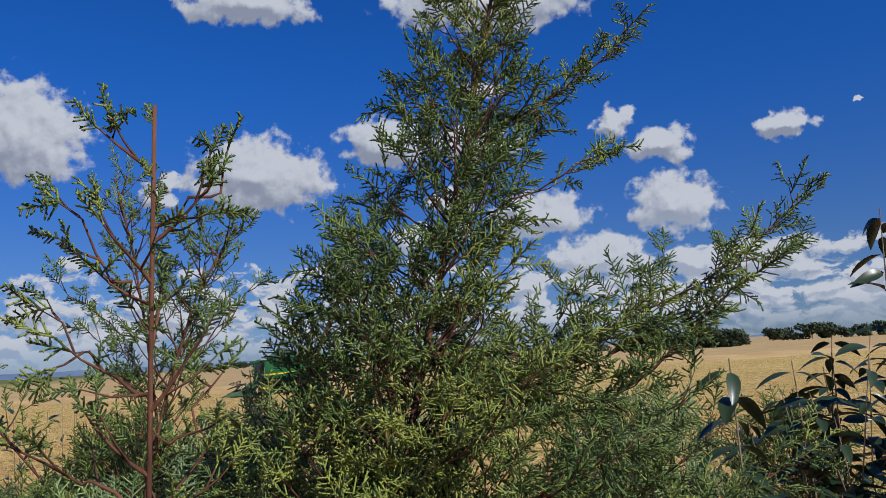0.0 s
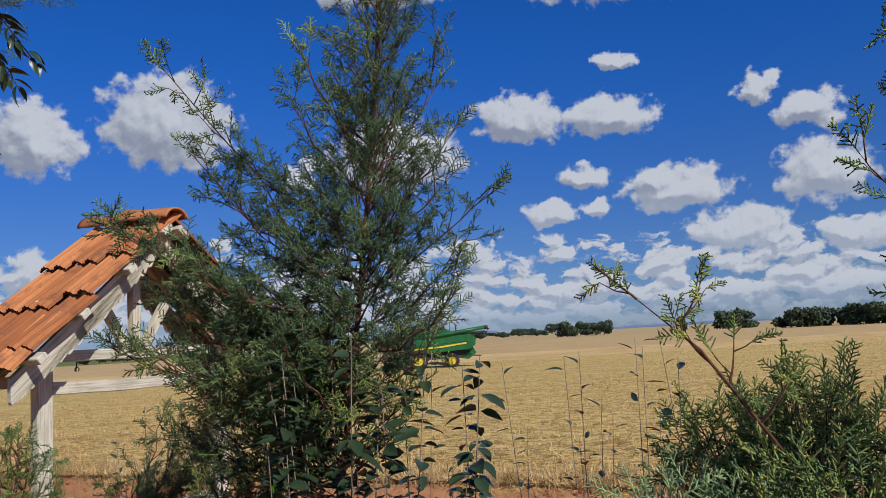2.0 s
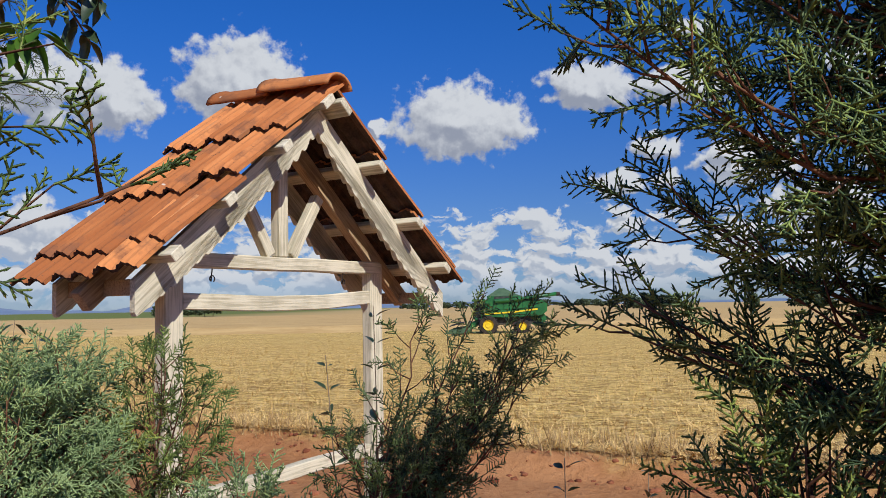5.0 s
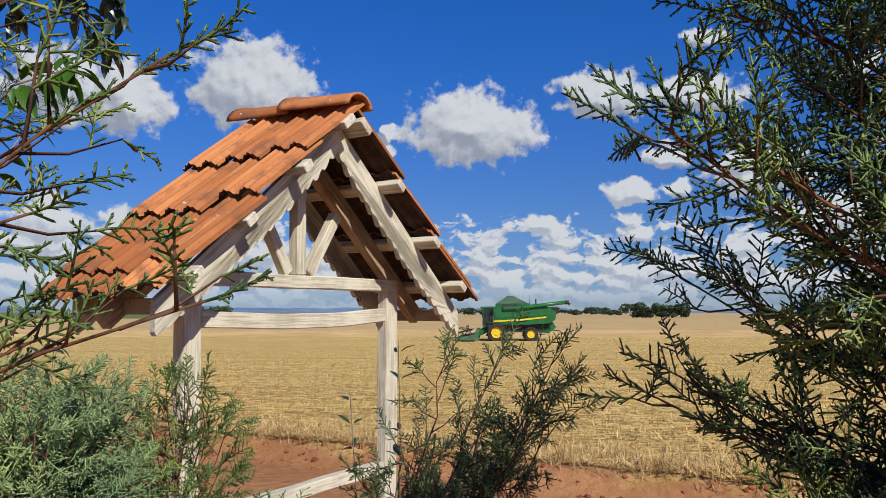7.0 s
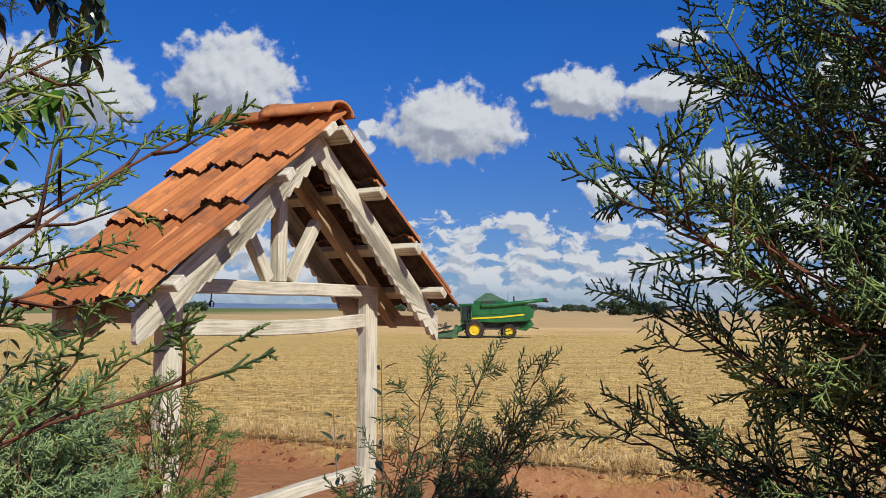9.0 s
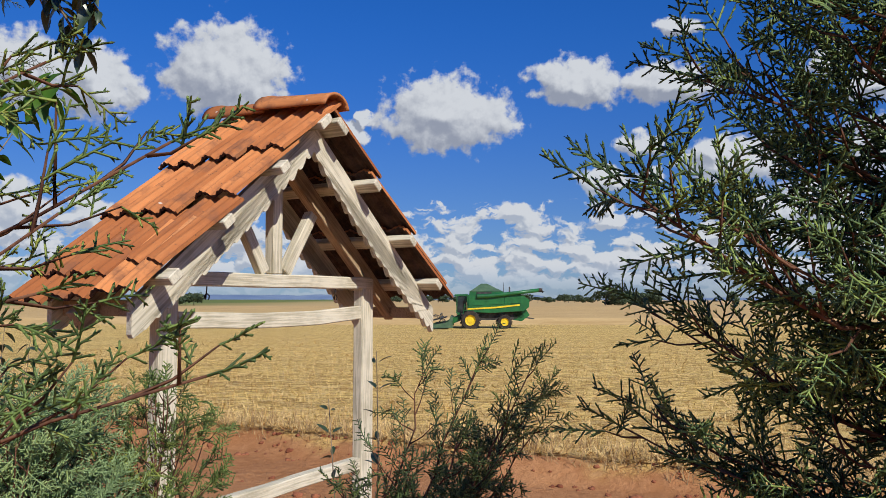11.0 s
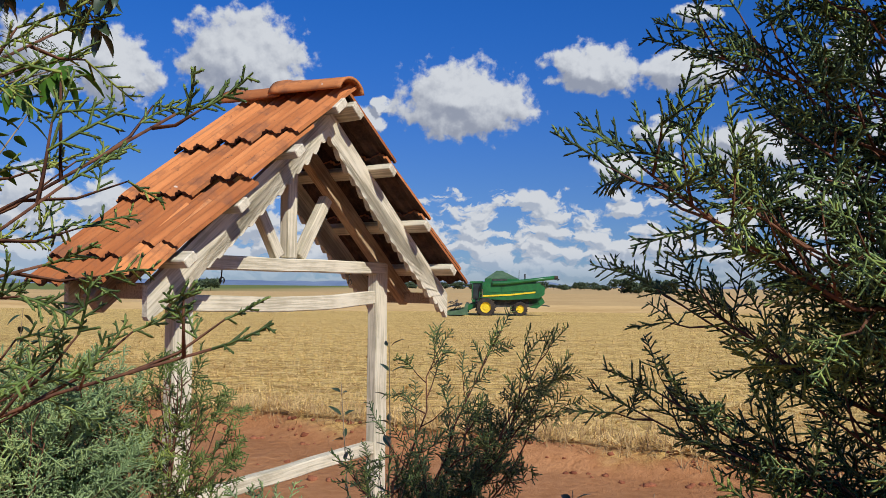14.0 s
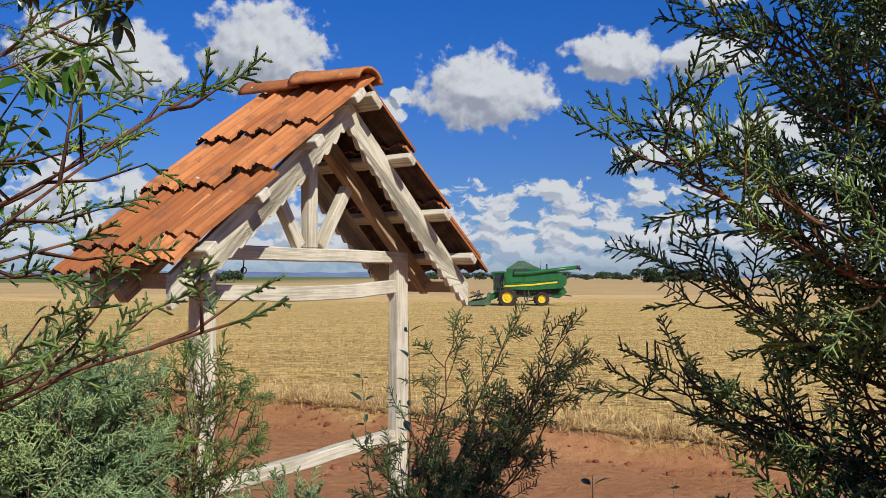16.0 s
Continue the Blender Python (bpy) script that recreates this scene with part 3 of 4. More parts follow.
def wheel(parent, x, y, z, r, w):
    tyre = part("tyre", mesh_bm("tyre", lathe([(r * 0.55, -w / 2), (r * 0.93, -w / 2), (r, -w * 0.36), (r, w * 0.36), (r * 0.93, w / 2), (r * 0.55, w / 2)]), RUBBER), parent, pose(x, y, z), "black dusty farm tyre with lugs")
    lug = block(0.09, w * 0.52, 0.08, 0.01)
    lug = mesh_bm("lug", lug, RUBBER)
    for k in range(20):
        a = 2 * math.pi * k / 20
        part("lug", lug, tyre, pose(r * 1.02 * math.cos(a), (w * 0.24) * (1 if k % 2 else -1), r * 1.02 * math.sin(a), 0, 90 - math.degrees(a), 20 if k % 2 else -20))
    part("rim", mesh_bm("rim", lathe([(0.02, -w * 0.40), (r * 0.25, -w * 0.42), (r * 0.30, -w * 0.30), (r * 0.50, -w * 0.34), (r * 0.57, -w * 0.52), (r * 0.57, w * 0.5), (0.02, w * 0.4)]), YELLOW), tyre, pose(0, 0, 0), "yellow steel rim")


def panel(parent, name, pts, width, mat, m=None, label="", bevel=0.03):
    bm = extrude_profile(pts, width)
    if bevel:
        bmesh.ops.bevel(bm, geom=[e for e in bm.edges], offset=bevel, segments=2, affect="EDGES")
    return part(name, mesh_bm(name, bm, mat), parent, m, label)


def build_harvester():
    h = thing("combine_harvester", pose(6.0, 74.2, height(6.0, 74.2), 0, 0, -4), "green combine harvester with yellow wheels cutting wheat in the field", "harvester")
    panel(h, "chassis", [(-0.9, 0.75), (-0.9, 1.5), (4.6, 1.5), (4.9, 1.0), (3.6, 0.75)], 1.9, STEEL, label="dark steel frame and axles")
    body = panel(h, "body", [(-0.25, 1.45), (-0.3, 3.0), (3.0, 3.0), (4.7, 2.95), (5.25, 2.55), (5.2, 1.9), (4.7, 1.55), (2.0, 1.40)], 3.0, GREEN, label="green sheet-metal side panels")
    for k, (a, b) in enumerate(((-0.15, 1.35), (1.4, 3.0), (3.05, 4.5))):
        za, zb = 1.78 + 0.055 * a, 1.78 + 0.055 * b
        panel(body, "side_panel", [(a, za + 0.24), (a, 2.85), (b, 2.85), (b, zb + 0.24)], 0.06, GREEN, pose(0, -1.52, 0), bevel=0.015)
    panel(body, "stripe", [(-0.25, 1.66), (-0.25, 1.80), (2.2, 1.94), (4.4, 2.18), (4.4, 2.04), (2.2, 1.80)], 0.05, YELLOW, pose(0, -1.53, 0), "yellow stripe along the body", 0.008)
    tank = panel(h, "grain_tank", [(-0.1, 2.95), (-0.05, 3.32), (2.9, 3.32), (3.1, 2.95)], 2.7, GREEN)
    # No hole is cut; a dark steel plate gives the opening's shade.
    panel(tank, "opening", [(0.55, 3.0), (0.55, 3.27), (1.9, 3.27), (1.9, 3.0)], 0.06, STEEL, pose(0, -1.345, 0), "dark panel standing in for a shaded opening", 0.01)
    bm = bmesh.new()
    base = [bm.verts.new(p) for p in ((-0.05, -1.35, 3.30), (2.9, -1.35, 3.30), (2.9, 1.35, 3.30), (-0.05, 1.35, 3.30))]
    top = [bm.verts.new(p) for p in ((1.0, -0.16, 4.02), (1.5, -0.16, 4.02), (1.5, 0.16, 4.02), (1.0, 0.16, 4.02))]
    bm.faces.new(top)
    bm.faces.new(base[::-1])
    for i in range(4):
        bm.faces.new((base[i], base[(i + 1) % 4], top[(i + 1) % 4], top[i]))
    part("tank_cover", mesh_bm("tank_cover", bm, GREEN_DULL), h, None, "dusty green peaked tarp over the grain tank")
    cab = panel(h, "cab", [(-1.15, 1.35), (-1.28, 2.2), (-1.12, 2.88), (-0.32, 2.88), (-0.32, 1.35)], 1.7, GLASS, label="dark glazed driver's cab")
    panel(cab, "cab_roof", [(-1.45, 2.86), (-1.40, 3.04), (-0.2, 3.06), (-0.2, 2.86)], 1.9, GREEN)
    for x in (-1.2, -0.38):
        part("cab_pillar", mesh_bm("cab_pillar", block(0.08, 0.08, 1.5, 0.01), GREEN), cab, pose(x, -0.87, 2.12, 0, 2 if x < -1 else 0, 0))
    part("cab_sill", mesh_bm("cab_sill", block(1.0, 1.8, 0.22, 0.02), GREEN), cab, pose(-0.72, 0, 1.30))
    ladder = part("ladder", mesh_bm("ladder", block(0.06, 0.06, 1.7, 0.01), GREEN), h, pose(-0.62, -1.45, 1.35, 0, 8, 0))
    part("ladder_rail", mesh_bm("ladder_rail", block(0.06, 0.06, 1.7, 0.01), GREEN), ladder, pose(0.42, 0, 0))
    for k in range(5):
        part("rung", mesh_bm("rung", block(0.42, 0.14, 0.05, 0.01), GREEN), ladder, pose(0.21, 0, -0.7 + 0.33 * k))
    v, t = tube([(0.6, -1.6, 2.85), (2.0, -1.62, 2.92), (4.2, -1.62, 3.18), (6.1, -1.62, 3.42)], [0.20, 0.19, 0.17, 0.17], 14)
    auger = part("unloading_auger", mesh_arrays("unloading_auger", np.array([tuple(p) for p in v]), np.array(t), GREEN), h, None, "long green unloading auger tube folded back")
    v, t = tube([(6.05, -1.62, 3.41), (6.3, -1.62, 3.40), (6.45, -1.62, 3.22)], [0.19, 0.20, 0.17], 12)
    part("spout", mesh_arrays("spout", np.array([tuple(p) for p in v]), np.array(t), RUBBER), auger, None, "black rubber spout")
    panel(h, "chopper", [(3.9, 0.75), (3.8, 1.6), (5.0, 1.7), (5.3, 1.2), (4.6, 0.65)], 1.9, GREEN, label="straw chopper at the rear")
    panel(h, "tailboard", [(4.7, 0.95), (4.75, 1.05), (5.75, 0.9), (5.7, 0.82)], 1.6, STEEL, bevel=0.01)
    panel(h, "engine_cover", [(3.0, 2.95), (3.1, 3.22), (4.3, 3.20), (4.6, 2.95)], 2.4, GREEN)
    v, t = tube([(3.6, 0.6, 3.15), (3.6, 0.6, 3.75)], [0.07, 0.07], 10)
    part("exhaust", mesh_arrays("exhaust", np.array([tuple(p) for p in v]), np.array(t), STEEL), h)
    v, t = tube([(2.95, -1.2, 3.2), (2.98, -1.2, 4.1)], [0.03, 0.015], 6)
    part("antenna", mesh_arrays("antenna", np.array([tuple(p) for p in v]), np.array(t), STEEL), h)
    for y in (-1.45, 1.45):
        wheel(h, 0, y, 0.74, 0.84, 0.72)
        wheel(h, 3.05, y * 0.93, 0.60, 0.62, 0.5)
    head = panel(h, "header", [(-3.0, 0.12), (-2.0, 0.12), (-1.6, 0.5), (-1.5, 1.05), (-1.75, 1.1), (-2.0, 0.45), (-3.0, 0.28)], 7.4, GREEN_DULL, label="wide green cutting header", bevel=0.02)
    for y in (-3.74, 3.74):
        panel(head, "divider", [(-3.9, 0.10), (-3.2, 0.42), (-2.2, 0.55), (-1.6, 0.8), (-1.5, 0.12)], 0.12, GREEN_DULL, pose(0, y, 0), bevel=0.02)
    v, t = tube([(-2.55, -3.6, 0.92), (-2.55, 3.6, 0.92)], [0.10, 0.10], 8)
    reel = part("reel", mesh_arrays("reel", np.array([tuple(p) for p in v]), np.array(t), STEEL), head, None, "dark reel with tine bars")
    for k in range(6):
        a = 2 * math.pi * k / 6 + 0.3
        cx, cz = -2.75 + 0.62 * math.cos(a), 0.86 + 0.44 * math.sin(a)
        part("reel_bar", mesh_bm("reel_bar", block(0.07, 7.1, 0.07, 0.008), STEEL), reel, pose(cx, 0, cz))
        for y in (-3.55, -1.2, 1.2, 3.55):
            bm, m = beam_between((-2.55, y, 0.92), (cx, y, cz), 0.04, 0.03)
            part("reel_arm", mesh_bm("reel_arm", bm, STEEL), reel, m)
    panel(h, "feeder_house", [(-1.7, 0.35), (-1.6, 0.95), (-0.4, 1.5), (-0.3, 0.9)], 1.3, GREEN)


build_harvester()


# ---- junipers ----
def cones(p0, p1, r0):
    """Slender three-sided spikes from p0 to p1, as vertices and triangles."""
    d = p1 - p0
    n = d / np.maximum(np.linalg.norm(d, axis=1, keepdims=True), 1e-9)
    ref = np.where(np.abs(n[:, 2:3]) > 0.9, np.array([[1.0, 0, 0]]), np.array([[0, 0, 1.0]]))
    a = np.cross(n, ref)
    a /= np.linalg.norm(a, axis=1, keepdims=True)
    b = np.cross(n, a)
    rings = []
    for k in range(3):
        w = 2 * np.pi * k / 3
        rings.append(p0 + (a * np.cos(w) + b * np.sin(w)) * r0[:, None])
    v = np.stack(rings + [p1], 1).reshape(-1, 3)
    base = np.arange(len(p0))[:, None] * 4
    t = np.stack([base + np.array([[0, 1, 3]]), base + np.array([[1, 2, 3]]), base + np.array([[2, 0, 3]])], 1).reshape(-1, 3)
    return v, t


def make_spray(rng, length=0.12, sides=12, spread=0.8):
    """A feathery scale-leaf spray growing along +z: arrays of spike ends and radii, and how many of them are blunt cords."""
    p0, p1, r = [], [], []
    tips = []
    bend = rng.normal(0, 0.12, 2)

    def axis(t):
        return np.array([bend[0] * t * t, bend[1] * t * t, t]) * length

    for i in range(4):
        p0.append(axis(i / 4)), p1.append(axis((i + 1) / 4)), r.append(0.0017 - 0.0001 * i)
    for i in range(sides):
        t = 0.06 + 0.94 * i / sides
        s = 1 if i % 2 else -1
        d = np.array([s * spread * rng.uniform(0.6, 1.3), rng.normal(0, 0.6), 1.0])
        d /= np.linalg.norm(d)
        L = length * 0.38 * (1.05 - 0.6 * t) * rng.uniform(0.6, 1.25)
        q0 = axis(t)
        p0.append(q0), p1.append(q0 + d * L), r.append(0.0015)
        tips.append((q0 + d * L, d, 0.005))
        m = max(2, int(L / 0.0090))
        for k in range(m):
            e = d + np.cross(d, rng.normal(0, 1, 3)) * 0.85
            tips.append((q0 + d * L * (k + 0.6) / m, e / np.linalg.norm(e), rng.uniform(0.005, 0.0105)))
    cords = len(p0)
    for o, e, long in tips:
        p0.append(o), p1.append(o + e * long), r.append(0.0018)
    return np.array(p0), np.array(p1), np.array(r), cords


SPRAYS = [make_spray(np.random.default_rng(20 + i), 0.085, 12 + i % 3, 1.2) for i in range(6)]
THIN = [make_spray(np.random.default_rng(40 + i), 0.085, 8, 0.9) for i in range(4)]


def cord_prisms(p0, p1, r0):
    """Blunt three-sided cords, slightly narrower at their ends."""
    d = p1 - p0
    n = d / np.maximum(np.linalg.norm(d, axis=1, keepdims=True), 1e-9)
    ref = np.where(np.abs(n[:, 2:3]) > 0.9, np.array([[1.0, 0, 0]]), np.array([[0, 0, 1.0]]))
    a = np.cross(n, ref)
    a /= np.linalg.norm(a, axis=1, keepdims=True)
    b = np.cross(n, a)
    rings = []
    for p, f in ((p0, 1.0), (p1, 0.8)):
        for k in range(3):
            w = 2 * np.pi * k / 3
            rings.append(p + (a * np.cos(w) + b * np.sin(w)) * r0[:, None] * f)
    v = np.stack(rings, 1).reshape(-1, 3)
    base = np.arange(len(p0))[:, None] * 6
    quads = [(0, 1, 4), (0, 4, 3), (1, 2, 5), (1, 5, 4), (2, 0, 3), (2, 3, 5)]
    return v, np.stack([base + np.array([q]) for q in quads], 1).reshape(-1, 3)


def lay_sprays(rng, spots, kinds, thick=1.0):
    """All sprays of one plant: spots are (place, direction, size)."""
    cord, tip = [], []
    for place_, way, size in spots:
        a, b, r, cords = kinds[rng.integers(len(kinds))]
        q = Vector(way).to_track_quat("Z", "Y").to_matrix() @ Euler((0, 0, rng.uniform(0, 6.28))).to_matrix()
        m = np.array(q) * size
        a, b, r = a @ m.T + np.array(place_), b @ m.T + np.array(place_), r * thick * (0.6 + 0.4 * size)
        cord.append((a[:cords], b[:cords], r[:cords]))
        tip.append((a[cords:], b[cords:], r[cords:]))
    v1, t1 = cord_prisms(*(np.concatenate(x) for x in zip(*cord)))
    v2, t2 = cones(*(np.concatenate(x) for x in zip(*tip)))
    return np.vstack([v1, v2]), np.vstack([t1, t2 + len(v1)])


def limb_path(rng, start, azimuth, length, rise, curl=0.25, steps=7):
    """A limb that starts at an angle and bends upwards a little, with small kinks."""
    p = Vector(start)
    a, e = radians(azimuth), radians(rise)
    pts = [p.copy()]
    for i in range(steps):
        e += curl / steps + rng.normal(0, 0.05)
        a += rng.normal(0, 0.05)
        p = p + Vector((math.cos(a) * math.cos(e), math.sin(a) * math.cos(e), math.sin(e))) * (length / steps)
        pts.append(p.copy())
    return pts


def along(path, t):
    f = min(max(t, 0), 0.9999) * (len(path) - 1)
    i = int(f)
    return path[i].lerp(path[i + 1], f - i), (path[i + 1] - path[i]).normalized()


def juniper(base, tall, seed, label, limbs=(), count=26, reach=0.35, low=0.12, mat=None, lean=(0, 0), radius=0.012, gap=0.05, size=1.0, shape=0.8, bare=0.0, kinds=None, top=0.1, name="juniper", rise=25, group="junipers", clear=None, thick=1.0, fill=0.05, arms=(), bend=1.0, droop=0.0):
    """An upright juniper: trunk, limbs that shorten towards the top, twigs and sprays of scale leaves.
    limbs: further limbs of its own, as (height, azimuth, length, rise); arms: limbs that end at a place, as (height, tip, gap).
    bend: how late the lean sets in; droop: how far the tip nods over."""
    rng = np.random.default_rng(seed)
    bx, by = base
    z0 = height(bx, by)
    tree = thing(name, pose(bx, by, z0), label, "bush", group)
    trunk, wave = [], 0.02 if bend == 1 else 0.006
    for i in range(13):
        t = i / 12
        trunk.append(Vector((lean[0] * t ** bend + wave * math.sin(t * 5 + seed), lean[1] * t ** bend + wave * math.cos(t * 4 + seed), tall * t - 0.02 - droop * max(0.0, t - 0.93) * 12)))
    v, tri = tube(trunk, [radius * (1 - 0.9 * i / 12) + 0.0015 for i in range(13)], 8)
    part("trunk", mesh_arrays("trunk", np.array([tuple(p) for p in v]), np.array(tri), BARK), tree, None, "reddish brown trunk with flaking bark")
    plan = []
    for i in range(count):
        t = low + (0.97 - low) * (i + rng.uniform(0, 0.8)) / count
        L = reach * (1.0 - t ** 1.6) ** shape * rng.uniform(0.65, 1.15) + 0.055
        a = (i * 137.5 + rng.normal(0, 14)) % 360
        if clear and clear[0] < a < clear[1] and t * tall < clear[2]:
            continue
        plan.append((t * tall, a, L, rise + 22 * t + rng.normal(0, 7), 0.25, gap))
    plan += [(*limb[:4], 0.06, limb[4] if len(limb) > 4 else gap) for limb in limbs]
    spots, twigs = [], []
    skirt = [(low * tall * (0.2 + 0.75 * i / 5), i * 97.0, reach * 0.7 if shape < 2 else 0.3, 30, 0.2, 0.13) for i in range(5)]
    plan = skirt + plan
    plan += [(z, Vector(tip) - Vector((bx, by, z0)), 0, 0, 0, apart) for z, tip, apart in arms]
    for z, a, L, e, curl, apart in plan:
        start, _ = along(trunk, (z + 0.02) / tall)
        if isinstance(a, Vector):
            a = start.lerp(a, 0.93)
            L, bushy = (a - start).length, 0.20
            sag = Vector((0, 0, -0.09 * L)) + Vector(rng.normal(0, 0.03 * L, 3))
            path = [start.lerp(a, k / 7) + sag * 4 * (k / 7) * (1 - k / 7) + Vector(rng.normal(0, 0.006, 3)) * (0 < k < 7) for k in range(8)]
        else:
            path, bushy = limb_path(rng, start, a, L, e, curl), 0.42
        r0 = min(0.0014 + 0.005 * L * (bushy + 0.3), radius * 0.5)
        v, tri = tube(path, [r0 * (1 - 0.85 * k / 7) + 0.0006 for k in range(8)], 5)
        part("limb", mesh_arrays("limb", np.array([tuple(p) for p in v]), np.array(tri), BARK), tree)
        n = max(2, int(L / apart))
        for k in range(n):
            w = bare + (1 - bare) * (k + 0.5) / n
            p, d = along(path, w)
            side = d.cross(Vector((0, 0, 1))).normalized() * (1 if k % 2 else -1)
            way = (d * 0.8 + side * rng.uniform(0.5, 1.1) + Vector(rng.normal(0, 0.32, 3)) + Vector((0, 0, 0.15))).normalized()
            tl = L * bushy * (1.15 - w) * rng.uniform(0.6, 1.2) + 0.03
            q = [p, p + way * tl * 0.5, p + (way + Vector((0, 0, 0.15))) * tl]
            twigs.append(tube(q, [0.0016, 0.0012, 0.0007], 3))
            for j in range(max(1, int(tl / fill))):
                o, dd = along(q, (j + 0.7) / max(1, int(tl / fill)))
                spots.append((o, dd + Vector(rng.normal(0, 0.75, 3)), size * rng.uniform(0.65, 1.15)))
            spots.append((q[-1], way + Vector(rng.normal(0, 0.4, 3)), size * rng.uniform(0.7, 1.1)))
        spots.append((path[-1], (path[-1] - path[-2]).normalized(), size))
    for k in range(int(top * 60)):
        p, d = along(trunk, 1 - top * rng.uniform(0, 1) - 0.005)
        spots.append((p, d + Vector(rng.normal(0, 0.5, 3)), size * 0.6))
    v, tri = join_tubes(twigs)
    tagged(part("twig_mass", mesh_arrays("twig_mass", v, tri, BARK), tree), kind="stuff")
    v, tri = lay_sprays(rng, spots, kinds or SPRAYS, thick)
    tagged(part("foliage", mesh_arrays("foliage", v, tri, mat or JUNIPER), tree, None, "sprays of small scale-like green leaves"), kind="stuff")
    return tree


